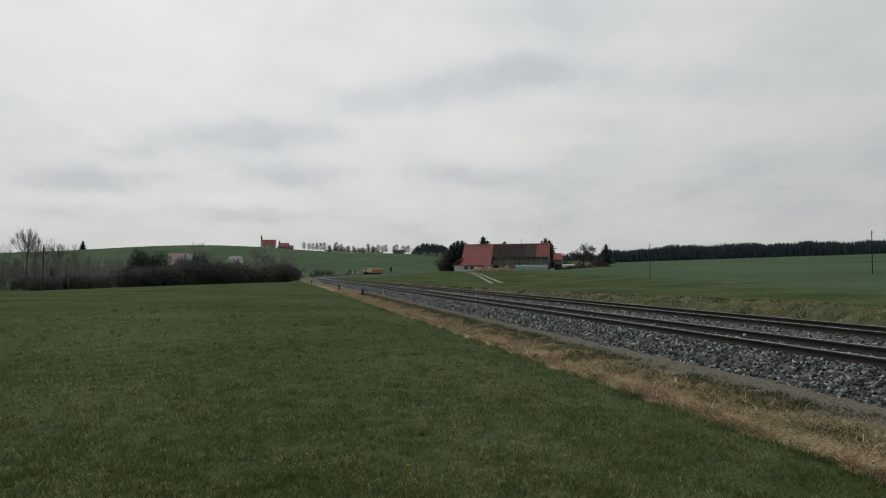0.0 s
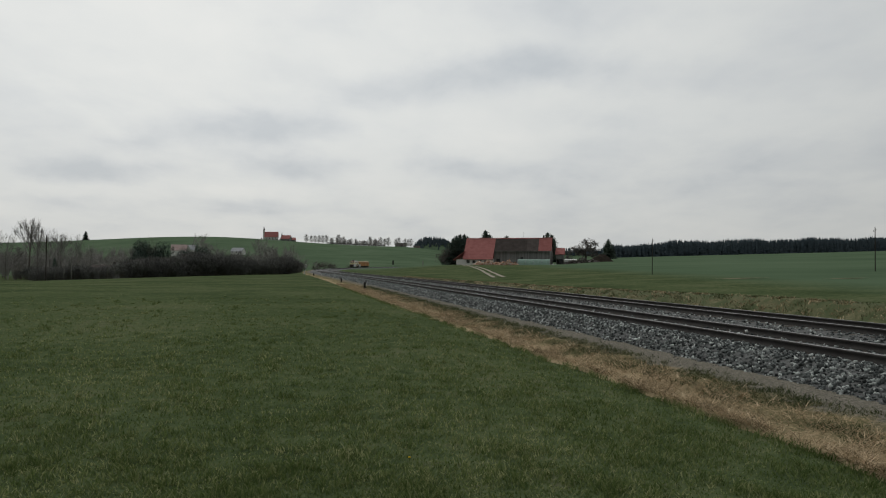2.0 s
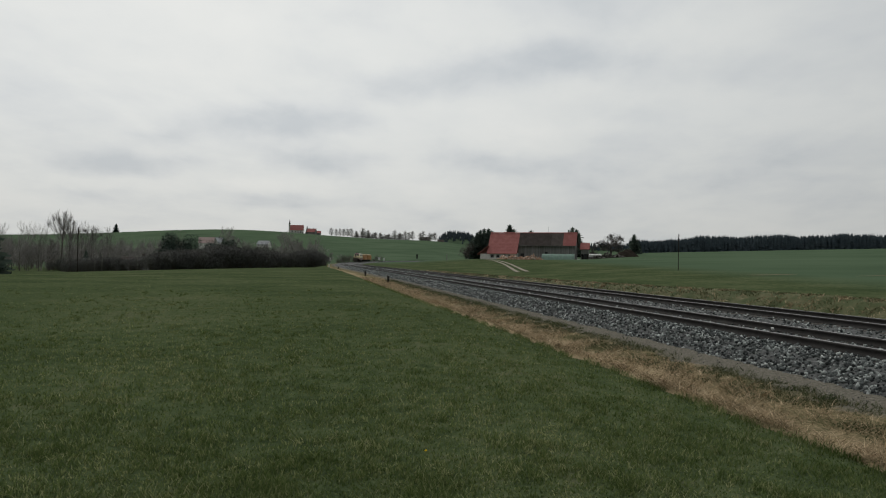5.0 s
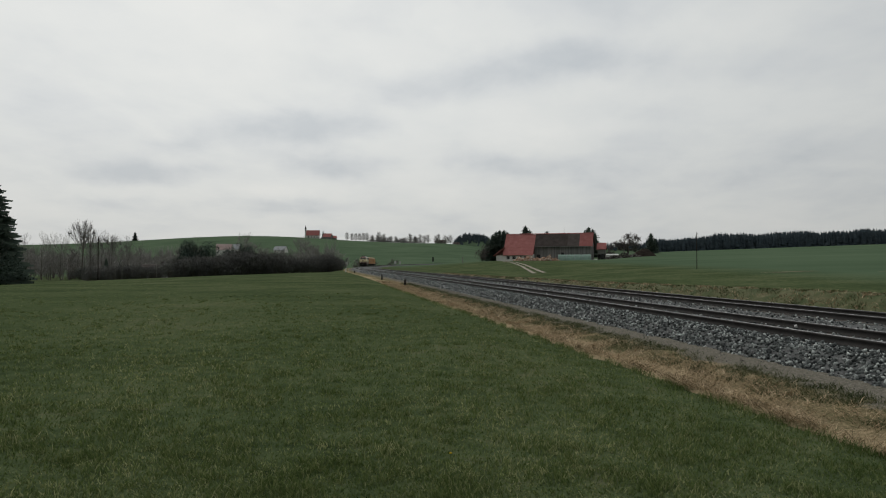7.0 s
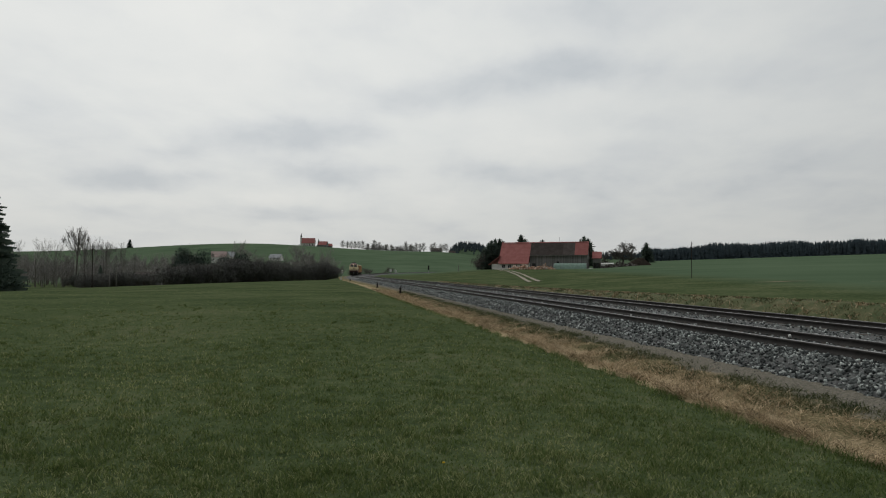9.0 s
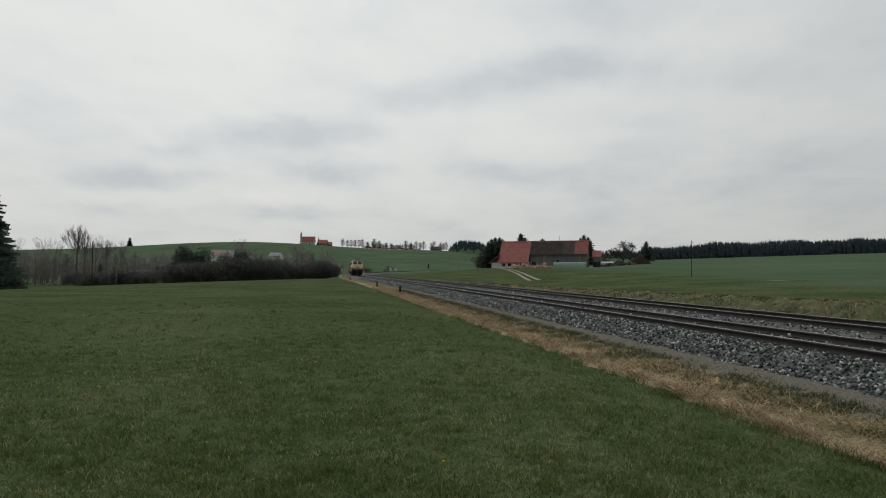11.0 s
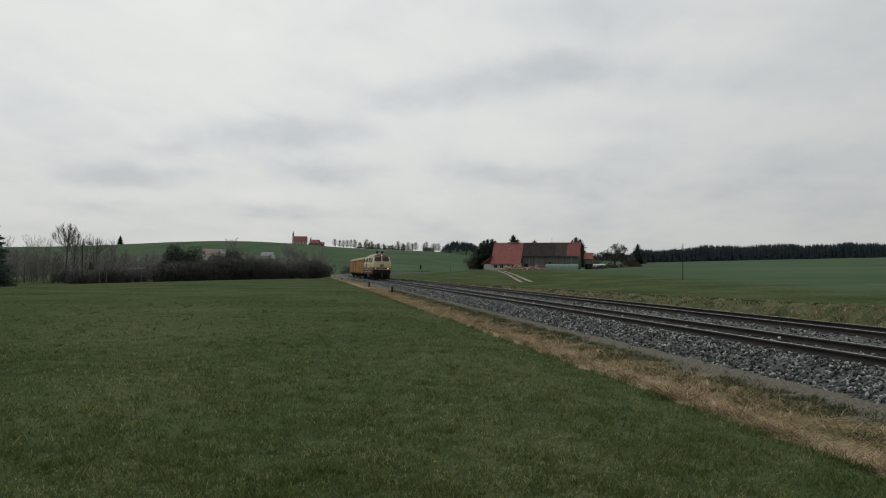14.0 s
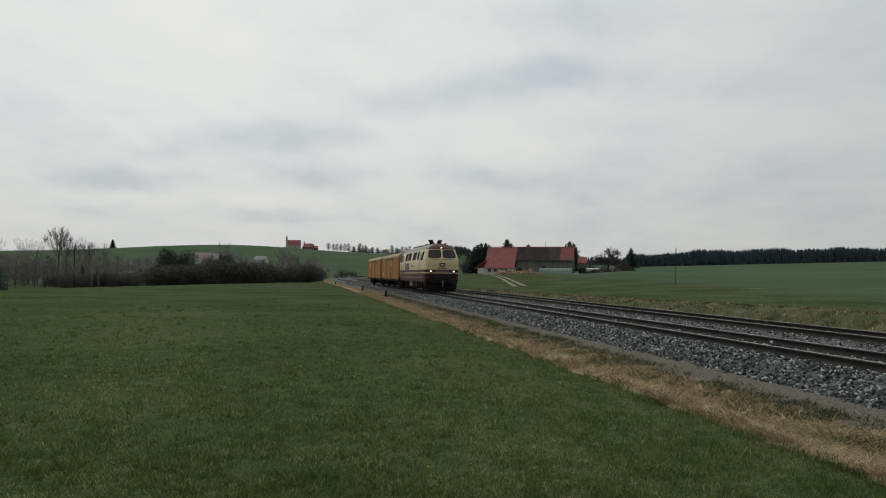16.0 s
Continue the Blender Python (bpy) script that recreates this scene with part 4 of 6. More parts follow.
def heap(name, label, category, x, y, wide, deep, high, count, mat, size, gz):
    """A heap of loose broken pieces."""
    rng = np.random.RandomState(int(abs(x * 7)) + count)
    f = rng.uniform(-1, 1, count)
    g = rng.uniform(-1, 1, count)
    h = np.maximum(0, 1 - f ** 2) * np.maximum(0, 1 - g ** 2) * high * (0.75 + 0.25 * np.sin(f * 9 + 1))
    centres = np.stack([x + f * wide / 2, y + g * deep / 2, 0 * f], 1)
    centres[:, 2] = ground_height(centres[:, 0], centres[:, 1]) + h * rng.uniform(0.3, 1.0, count)
    me = rocks(name, centres, size * rng.uniform(0.5, 1.3, count), rng)
    me.materials.append(mat)
    return tagged(new(name, me), label, category, kind="stuff")


def rocks(name, centres, sizes, rng):
    """Angular six-sided pieces of given sizes in one mesh."""
    n = len(centres)
    cube = np.array([[a, b, c] for a in (-1, 1) for b in (-1, 1) for c in (-1, 1)], float) * 0.5
    v = cube[None] * rng.uniform(0.55, 1.1, (n, 8, 1)) * rng.uniform(0.6, 1.1, (n, 1, 3)) + rng.normal(0, 0.07, (n, 8, 3))
    q = rng.normal(0, 1, (n, 4))
    q /= np.linalg.norm(q, axis=1)[:, None]
    w, x, y, z = q.T
    R = np.stack([np.stack([1 - 2 * (y * y + z * z), 2 * (x * y - z * w), 2 * (x * z + y * w)], -1),
                  np.stack([2 * (x * y + z * w), 1 - 2 * (x * x + z * z), 2 * (y * z - x * w)], -1),
                  np.stack([2 * (x * z - y * w), 2 * (y * z + x * w), 1 - 2 * (x * x + y * y)], -1)], 1)
    v = np.einsum("nij,nkj->nki", R, v) * np.asarray(sizes)[:, None, None] + np.asarray(centres)[:, None, :]
    quads = np.array([[0, 1, 3, 2], [4, 6, 7, 5], [0, 4, 5, 1], [2, 3, 7, 6], [0, 2, 6, 4], [1, 5, 7, 3]])
    faces = (np.arange(n)[:, None, None] * 8 + quads[None]).reshape(-1, 4)
    return fast_mesh(name, v.reshape(-1, 3), faces)


def mound(name, label, category, x, y, wide, deep, high, mat):
    bm = bmesh.new()
    bmesh.ops.create_grid(bm, x_segments=26, y_segments=18, size=1.0)
    for v in bm.verts:
        a, b = v.co.x, v.co.y
        r = min(1.0, math.hypot(a, b))
        z = high * (1 - r ** 1.5) * (1 + 0.25 * noise.noise((a * 3 + x, b * 3, 0))) + 0.15 * noise.noise((a * 9, b * 9, x))
        v.co = (a * wide / 2, b * deep / 2, z - 0.15)
    t = part(name, bm, mat)
    t.matrix_basis = pose(x, y, ground_at(x, y))
    return tagged(t, label, category)


farm()


def wheel_tracks():
    """Two pale ruts curving from the farm yard down the field."""
    lane = tagged(new("farm_lane"), "pale gravel farm lane with two wheel ruts", "lane", kind="structure")
    pts = [(3.6, 289.5), (5.6, 284.0), (8.0, 271.0), (9.2, 240.0), (9.6, 215.0), (9.9, 188.0), (9.8, 163.0), (9.4, 139.0), (8.9, 121.0), (8.6, 107.0)]
    t = np.linspace(0, len(pts) - 1, 90)
    xs, ys = np.interp(t, range(len(pts)), [p[0] for p in pts]), np.interp(t, range(len(pts)), [p[1] for p in pts])
    k = np.array([1, 2, 3, 4, 3, 2, 1]) / 16
    xs[3:-3], ys[3:-3] = np.convolve(xs, k, "valid"), np.convolve(ys, k, "valid")
    dx, dy = np.gradient(xs), np.gradient(ys)
    L = np.hypot(dx, dy)
    nx, ny = dy / L, -dx / L
    for shift in (-0.75, 0.75):
        rows = []
        for o in (-0.32, 0.32):
            jit = 0.08 * np.sin(np.arange(len(xs)) * 1.7 + o * 5 + shift)
            x, y = xs + nx * (shift + o + jit), ys + ny * (shift + o + jit)
            rows.append(np.stack([x, y, ground_height(x, y) + 0.10], 1))
        n = len(xs)
        v = np.concatenate(rows)
        i = np.arange(n - 1)
        part("wheel_rut", fast_mesh("wheel_rut", v, np.stack([i, i + 1, n + i + 1, n + i], 1)), M_GRAVELROAD, lane)


wheel_tracks()


def house(u, y, wide, deep, eave, ridge, turn, wall, roof, label, windows=3, name="house", category="house"):
    x = u * y
    h = thing(name, label, category, "village houses", at=pose(x, y, ground_at(x, y), 0, 0, turn))
    part("wall", boxed(-wide / 2, wide / 2, -deep / 2, deep / 2, -2, eave), wall, h)
    for sgn in (-1, 1):
        part("gable", extrude(bmesh.new(), [(-deep / 2, eave), (0, ridge - 0.15), (deep / 2, eave)], "x", sgn * wide / 2 - 0.1, sgn * wide / 2 + 0.1), wall, h)
    roof_slope("roof", -wide / 2 - 0.6, wide / 2 + 0.6, -deep / 2 - 0.6, eave - 0.25, 0, ridge, 0.2, roof, h, "", 6)
    roof_slope("roof", -wide / 2 - 0.6, wide / 2 + 0.6, deep / 2 + 0.6, eave - 0.25, 0, ridge, 0.2, roof, h, "", 6)
    for k in range(windows):
        window(h, -wide / 2 + wide * (k + 0.5) / windows, eave * 0.45, 1.1, 1.3, -deep / 2)
    part("chimney", boxed(wide * 0.15, wide * 0.15 + 0.8, 0.5, 1.3, ridge - 1.2, ridge + 0.9), M_TILE_OLD, h)
    return h


def village():
    house(-0.397, 700, 15, 9, 6.0, 12.0, 12, M_PLASTER, M_ROSE_ROOF, "white house with a faded rose roof behind the hedge")
    house(-0.378, 705, 9, 8, 6, 11.5, 60, M_PLASTER, M_GREYROOF, "white gabled house with a pale grey roof")
    house(-0.309, 740, 13, 9, 3.5, 7.5, -10, M_PLASTER, M_GREYROOF, "low pale roofed house among leafless trees")
    house(-0.503, 200, 8.0, 5, 2.6, 4.2, 4, M_BOARD, M_TILE_OLD, "dark wooden shed behind the hedge", 1, "shed", "shed")
    house(-0.237, 1340, 17, 12, 5, 12, -8, M_BOARD, M_TILE_RED, "large red roofed house beside the hilltop church")
    house(-0.229, 1350, 14, 11, 4, 8.5, 20, M_BOARD, M_TILE_RED, "lower red roofed house beside the hilltop church")
    house(-0.066, 1360, 22, 14, 3, 8.5, 8, M_BOARD, M_TILE_OLD, "dark roofed barn on the crest of the hill")
    house(-0.043, 1500, 14, 10, 5, 10, 20, M_PLASTER, M_TILE_OLD, "pale house far across the valley")
    # the hilltop church
    y = 1350.0
    x = -0.261 * y
    c = thing("church", "white hilltop church with red roof and slender spire", "church", at=pose(x, y, ground_at(x, y), 0, 0, 6))
    part("nave_wall", boxed(-11, 15, -6, 6, -3, 6.6), M_PLASTER, c)
    roof_slope("nave_roof", -11.5, 15.5, -6.6, 6.3, 0, 17.0, 0.3, M_TILE_RED, c, "red tiled nave roof", 8)
    roof_slope("nave_roof", -11.5, 15.5, 6.6, 6.3, 0, 17.0, 0.3, M_TILE_RED, c, "red tiled nave roof", 6)
    part("gable", extrude(bmesh.new(), [(-6, 6.6), (0, 16.7), (6, 6.6)], "x", 14.7, 15.0), M_PLASTER, c)
    for k in range(4):
        window(c, -6 + 5.5 * k, 1.8, 1.4, 3.6, -6)
    part("tower", boxed(-14.6, -11.4, -1.7, 1.7, -3, 19.0), M_PLASTER, c, "white church tower")
    sp = bmesh.new()
    bmesh.ops.create_cone(sp, cap_ends=True, segments=8, radius1=2.0, radius2=0.05, depth=9.0, matrix=Matrix.Translation((-13.0, 0, 23.5)))
    part("spire", sp, M_TILE_OLD, c, "dark pointed spire")
    part("bell_opening", boxed(-13.6, -12.4, -1.8, -1.6, 14.5, 17.5), M_DARK, c)


village()


# ---------------- posts, poles and signs ----------------
def pole(u, y, height, label, mat=None):
    x = u * y
    p = thing("utility_pole", label, "pole", "utility poles", at=pose(x, y, ground_at(x, y)))
    part("mast", rod(bmesh.new(), (0, 0, -0.4), (0.02, 0, height), 0.0105 * height, 0.008 * height, 10), mat or M_WOODPOLE, p)
    part("insulator", rod(bmesh.new(), (0.14, 0, height - 0.35), (0.14, 0, height - 0.15), 0.05, 0.03, 8), M_WHITE, p)
    part("insulator", rod(bmesh.new(), (-0.14, 0, height - 0.55), (-0.14, 0, height - 0.35), 0.05, 0.03, 8), M_WHITE, p)
    return p


pole(-0.596, 150, 10.2, "dark wooden utility pole at the hedge")
for u, h in ((-0.5688, 4.5), (-0.5577, 4.6), (-0.5032, 3.6)):
    pole(u, 150, h, "pale grey wooden post before the hedge", M_BIRCH)
pole(0.6400, 81, 5.3, "dark wooden utility pole standing in the field")
pole(0.3085, 88, 4.7, "thin wooden pole standing in the field")


def marker(s, off, height, mat, label, wide=0.13):
    x, y, z, h = on_track(s, off)
    m = thing("marker_post", label, "post", "trackside posts", at=pose(float(x), float(y), ground_at(float(x), float(y)), 0, 0, math.degrees(float(h))))
    part("shaft", boxed(-wide / 2, wide / 2, -wide / 2, wide / 2, -0.25, height, bevel=0.02), mat, m)
    part("cap", boxed(-wide / 2 - 0.01, wide / 2 + 0.01, -wide / 2 - 0.01, wide / 2 + 0.01, height, height + 0.04, bevel=0.01), M_DARK, m)
    return m


def signs():
    dark = material("tarred_marker_post", [(0.02, 0.019, 0.018), (0.045, 0.042, 0.04)], scale=4.0, fine=30.0, rough=0.8)
    marker(60.5, -4.15, 0.62, dark, "short black marker post beside the gravel path", 0.17)
    marker(84.5, -4.15, 0.62, dark, "short black marker post beside the gravel path", 0.17)
    marker(140.0, -4.2, 0.5, dark, "short black marker post beside the gravel path", 0.2)
    marker(66.0, 7.6, 0.35, dark, "small black cable marker beyond the tracks", 0.3)
    marker(165.0, -5.0, 0.9, M_WHITE, "short white boundary post at the meadow's corner", 0.25)
    for u, y, w, hgt, mat, label in ((-0.1345, 395, 1.3, 3.0, M_WHITE, "white square signboard on a post by the railway"), (-0.127, 400, 0.9, 2.6, M_WHITE, "small white signboard on a post by the railway"), (-0.0775, 330, 0.75, 3.9, dark, "dark narrow signal board on a post"), (-0.033, 300, 0.35, 2.8, M_BIRCH, "pale wooden stake standing in the field"), (-0.208, 265, 0.8, 2.4, M_WHITE, "pale small sign beside the railway")):
        x = u * y
        s = thing("track_sign", label, "sign", "track signs", at=pose(x, y, ground_at(x, y)))
        part("post", rod(bmesh.new(), (0, 0, -0.4), (0, 0, hgt), 0.07, 0.06), M_METAL, s)
        part("board", boxed(-w / 2, w / 2, -0.1, -0.06, hgt * 0.45 if mat is not M_BIRCH else 0.2, hgt, bevel=0.01), mat, s)


signs()


def bare_patches():
    """Thin pale worn patches in the field."""
    for u, y, wide, deep in ((0.440, 68, 5.6, 1.1), (0.268, 222, 8.0, 3.0), (0.60, 62, 4.0, 0.7), (-0.649, 150, 5.0, 3.0)):
        x = u * y
        bm = bmesh.new()
        ring = []
        for k in range(40):
            a = 6.2832 * k / 40
            r = 1 + 0.35 * noise.noise((math.cos(a) * 1.7 + x, math.sin(a) * 1.7, y))
            px, py = x + math.cos(a) * wide / 2 * r, y + math.sin(a) * deep / 2 * r
            ring.append(bm.verts.new((px, py, ground_at(px, py) + 0.035)))
        mid = bm.verts.new((x, y, ground_at(x, y) + 0.045))
        for k in range(40):
            bm.faces.new((ring[k], ring[(k + 1) % 40], mid))
        tagged(part("bare_patch", bm, M_BARE), "thin pale worn patch in the green field", "bare ground", kind="structure")


bare_patches()


# ---------------- verge, grass, stones ----------------
def verge_material():
    """Dry grass on the outside, grey grit next to the ballast, with a ragged border between them."""
    m = bpy.data.materials.new("trackside_verge")
    m.use_nodes = True
    n = Nodes(m.node_tree)
    uv = n.add("ShaderNodeUVMap")
    split = n.add("ShaderNodeSeparateXYZ")
    n.link(uv, 0, split, 0)
    wob = n.add("ShaderNodeTexNoise", Scale=0.9, Detail=6.0, Roughness=0.7)
    n.link(uv, 0, wob, "Vector")
    fine = n.add("ShaderNodeTexNoise", Scale=16.0, Detail=5.0, Roughness=0.7)
    n.link(uv, 0, fine, "Vector")
    place = n.maths("ADD", split.outputs["X"], n.maths("MULTIPLY", n.maths("SUBTRACT", wob.outputs[0], 0.5), 2.2))
    fac = n.add("ShaderNodeMapRange")
    n.tree.links.new(place, fac.inputs["Value"])
    fac.inputs["From Min"].default_value, fac.inputs["From Max"].default_value = -3.62, -3.25
    grit = n.ramp(fine, 0, [(0.3, (0.075, 0.071, 0.057)), (0.5, (0.165, 0.152, 0.125)), (0.68, (0.29, 0.27, 0.23))])
    patch = n.add("ShaderNodeTexNoise", Scale=0.55, Detail=4.0)
    n.link(uv, 0, patch, "Vector")
    mixed = n.add("ShaderNodeMath", operation="ADD")
    n.tree.links.new(n.maths("MULTIPLY", fine.outputs[0], 0.5), mixed.inputs[0])
    green = n.add("ShaderNodeMapRange")
    n.tree.links.new(n.maths("ADD", split.outputs["X"], n.maths("MULTIPLY", n.maths("SUBTRACT", wob.outputs[0], 0.5), 1.5)), green.inputs["Value"])
    for key, value in (("From Min", -4.75), ("From Max", -4.0), ("To Min", 0.54), ("To Max", 0.41)):
        green.inputs[key].default_value = value
    n.tree.links.new(n.maths("ADD", n.maths("MULTIPLY", n.maths("SUBTRACT", patch.outputs[0], 0.5), 0.5), n.maths("MULTIPLY", green.outputs[0], 0.5)), mixed.inputs[1])
    straw = n.ramp(mixed, 0, [(0.36, (0.070, 0.078, 0.036)), (0.44, (0.135, 0.122, 0.066)), (0.53, (0.33, 0.258, 0.157)), (0.65, (0.51, 0.41, 0.27))])
    mix = n.add("ShaderNodeMix", data_type="RGBA")
    n.link(fac, 0, mix, 0)
    n.tree.links.new(straw.outputs[0], mix.inputs[6])
    n.tree.links.new(grit.outputs[0], mix.inputs[7])
    bsdf = n.add("ShaderNodeBsdfPrincipled", Roughness=0.95)
    bsdf.inputs["Specular IOR Level"].default_value = 0.0
    n.tree.links.new(mix.outputs[2], bsdf.inputs["Base Color"])
    bump = n.add("ShaderNodeBump", Strength=0.7, Distance=0.04)
    n.link(fine, 0, bump, "Height")
    n.link(bump, 0, bsdf, "Normal")
    out = n.add("ShaderNodeOutputMaterial")
    n.link(bsdf, 0, out, 0)
    return m


def meadow_edge(s):
    """Offset from the near track at which the meadow's green sward ends."""
    z = np.interp(s, [0, 8, 15, 26, 36, 50, 80, 120], [-5.2, -5.35, -5.35, -5.4, -5.8, -5.9, -5.7, -4.9])
    return z + 0.22 * bumps(s, 0 * s, 5, 4.2) + 0.10 * bumps(s, 0 * s, 6, 1.1)


def strip(name, lo, hi, s0, s1, ds, dw, lift, mat, label, rough=0.05, seed=1, edge=0.0):
    """A strip of ground along the track, draped over the terrain and a little uneven; lo may follow the track."""
    s = np.arange(s0, s1 + ds / 2, ds)
    start = lo(s) if callable(lo) else np.full(len(s), lo)
    w = np.linspace(0, 1, int((hi - start.mean()) / dw) + 1)
    start = start + edge * bumps(s, s * 0, seed + 4, 3.1)
    S = np.repeat(s[:, None], len(w), 1)
    O = start[:, None] + (hi - start[:, None]) * w
    x, y, _z, _h = on_track(S, O)
    z = ground_height(x.ravel(), y.ravel()).reshape(x.shape) + lift
    z = z + rough * (bumps(x, y, seed, 1.3) + 0.6 * bumps(x, y, seed + 1, 0.45))
    border = (O == O[:, :1]) | (O == O[:, -1:])
    z[border] -= lift + 0.015
    k = len(w)
    i, j = np.meshgrid(np.arange(len(s) - 1), np.arange(k - 1), indexing="ij")
    faces = np.stack([i * k + j, i * k + j + 1, (i + 1) * k + j + 1, (i + 1) * k + j], -1).reshape(-1, 4)
    me = fast_mesh(name, np.stack([x, y, z], -1).reshape(-1, 3), faces, True)
    add_uv(me, np.stack([O, S], -1).reshape(-1, 2))
    me.materials.append(mat)
    return tagged(new(name, me), label, "verge", kind="structure")


M_VERGE = verge_material()
strip("verge", meadow_edge, -2.2, -30, 70, 0.12, 0.12, 0.05, M_VERGE, "strip of flattened dry grass and grey grit along the track", 0.04, 1)
strip("verge", meadow_edge, -2.2, 70, 340, 0.8, 0.3, 0.05, M_VERGE, "strip of flattened dry grass and grey grit along the track", 0.03, 1)
strip("verge_bank", TRACK_GAP + 2.3, TRACK_GAP + 6.2, -30, 120, 0.3, 0.25, 0.05, M_STRAW, "rough bank of dry grass beyond the tracks", 0.10, 7, 0.4)


def blades(name, x, y, z, height, width, lean, rng, mat, label, category):
    """Single bent blades, each a narrow folded strip."""
    n = len(x)
    a = rng.uniform(0, 6.2832, n)
    d = np.stack([np.cos(a), np.sin(a)], 1)
    b = rng.uniform(0, 6.2832, n)
    l = np.stack([np.cos(b), np.sin(b)], 1) * (lean * height)[:, None]
    base = np.stack([x, y, z], 1)
    rise = height * np.sqrt(np.clip(1 - np.minimum(lean, 0.98) ** 2, 0.04, 1))
    w = np.concatenate([d, np.zeros((n, 1))], 1) * (width / 2)[:, None]
    mid = base + np.concatenate([l * 0.35, (rise * 0.6)[:, None]], 1)
    tip = base + np.concatenate([l, rise[:, None]], 1)
    v = np.stack([base - w, base + w, mid + w * 0.8, mid - w * 0.8, tip + w * 0.15, tip - w * 0.15], 1).reshape(-1, 3)
    i = np.arange(n)[:, None] * 6
    f = np.concatenate([i + np.array([[0, 1, 2, 3]]), i + np.array([[3, 2, 4, 5]])])
    me = fast_mesh(name, v, f)
    me.materials.append(mat)
    return tagged(new(name, me), label, category, kind="stuff")


def cover():
    rng = np.random.RandomState(77)
    # meadow grass, thinning out with distance
    n = 225000
    r = 4.2 * (95 / 4.2) ** (rng.uniform(0, 1, n) ** 1.35)
    a = np.radians(rng.uniform(-42, 37, n))
    # the same sward all round
    k = 26000
    r = np.concatenate([r, 0.4 + 17.6 * rng.uniform(0, 1, k) ** 0.6])
    a = np.concatenate([a, rng.uniform(-math.pi, math.pi, k)])
    x, y = r * np.sin(a), r * np.cos(a)
    s, off = track_coords(x, y)
    ok = off < meadow_edge(s) + 0.10 + rng.normal(0, 0.07, len(s))
    x, y, r = x[ok], y[ok], r[ok]
    tuft = 0.5 + 0.9 * np.clip(bumps(x, y, 41, 1.1) + 0.6 * bumps(x, y, 42, 0.4) + 0.25, 0, 1)
    h = rng.uniform(0.024, 0.070, len(x)) * tuft * np.clip(1.35 - r / 45, 0.4, 1.1)
    blades("meadow_grass", x, y, ground_height(x, y) - 0.005, h, rng.uniform(0.004, 0.008, len(x)) * (1.15 + r / 8), rng.uniform(0.3, 0.95, len(x)), rng, M_BLADE, "short green meadow grass with scattered pale dead blades", "grass")
    # coarser tufts standing out of the sward
    k = 4600
    r = 4.3 * (40 / 4.3) ** rng.uniform(0, 1, k)
    a = np.radians(rng.uniform(-41, 36, k))
    cx, cy = r * np.sin(a), r * np.cos(a)
    ok = (track_coords(cx, cy)[1] < -5.6) & (bumps(cx, cy, 51, 4.0) + 0.8 * bumps(cx, cy, 52, 1.4) > -0.05)
    cx, cy, r = cx[ok], cy[ok], r[ok]
    each = 24
    spread = np.repeat(rng.uniform(0.02, 0.09, len(cx)), each)
    x = np.repeat(cx, each) + rng.normal(0, 1, len(cx) * each) * spread
    y = np.repeat(cy, each) + rng.normal(0, 1, len(cx) * each) * spread
    r = np.repeat(r, each)
    blades("grass_tufts", x, y, ground_height(x, y), np.repeat(rng.uniform(0.5, 1.2, len(cx)), each) * rng.uniform(0.045, 0.115, len(x)), rng.uniform(0.003, 0.006, len(x)) * (1 + r / 14), rng.uniform(0.45, 0.97, len(x)), rng, M_TUFT, "coarser grass tufts with pale withered blades", "grass")
    # longer grass along the sward's edge
    k = 9000
    s = 3 + 60 * rng.uniform(0, 1, k) ** 1.7
    off = meadow_edge(s) - np.abs(rng.normal(0, 0.16, k)) + 0.08
    ok = bumps(s, off, 61, 0.9) > -0.15
    s, off = s[ok], off[ok]
    x, y, _z, _h = on_track(s, off)
    k = len(x)
    blades("edge_grass", x, y, ground_height(x, y), rng.uniform(0.05, 0.15, k), rng.uniform(0.004, 0.008, k) * (1 + s / 30), rng.uniform(0.3, 0.95, k), rng, M_BLADE, "longer green grass along the edge of the meadow", "grass")
    # dry grass mat before the track
    n = 96000
    s = 4 + 70 * rng.uniform(0, 1, n) ** 1.7
    edge = meadow_edge(s)
    off = edge + (-3.6 - edge) * rng.beta(1.0, 1.8, n)
    x, y, _z, _h = on_track(s, off)
    thick = bumps(s, off * 1.5, 8, 2.2) + 0.6 * bumps(s, off * 2, 9, 0.7)
    ok = thick + rng.uniform(-0.5, 0.6, n) > 0.04
    x, y, s = x[ok], y[ok], s[ok]
    k = len(x)
    blades("dry_verge_grass", x, y, ground_height(x, y) + 0.05 + rng.uniform(0, 0.06, k), rng.uniform(0.08, 0.30, k), rng.uniform(0.0035, 0.0075, k) * (1 + s / 40), rng.uniform(0.86, 0.995, k), rng, M_STRAW_BLADE, "matted straw-coloured dry grass along the track", "grass")
    # green weeds in clumps between the dry grass and the path
    k = 2500
    s = 4 + 62 * rng.uniform(0, 1, k) ** 1.6
    off = -4.45 + 1.5 * rng.beta(2.2, 1.9, k) + 0.3 * bumps(s, 0 * s, 19, 3.0)
    ok = bumps(s, off, 18, 2.6) + 0.6 * bumps(s, off, 20, 0.8) > -0.27
    s, off = np.repeat(s[ok], 20), np.repeat(off[ok], 20)
    k = len(s)
    s, off = s + rng.normal(0, 0.10, k), off + rng.normal(0, 0.075, k)
    x, y, _z, _h = on_track(s, off)
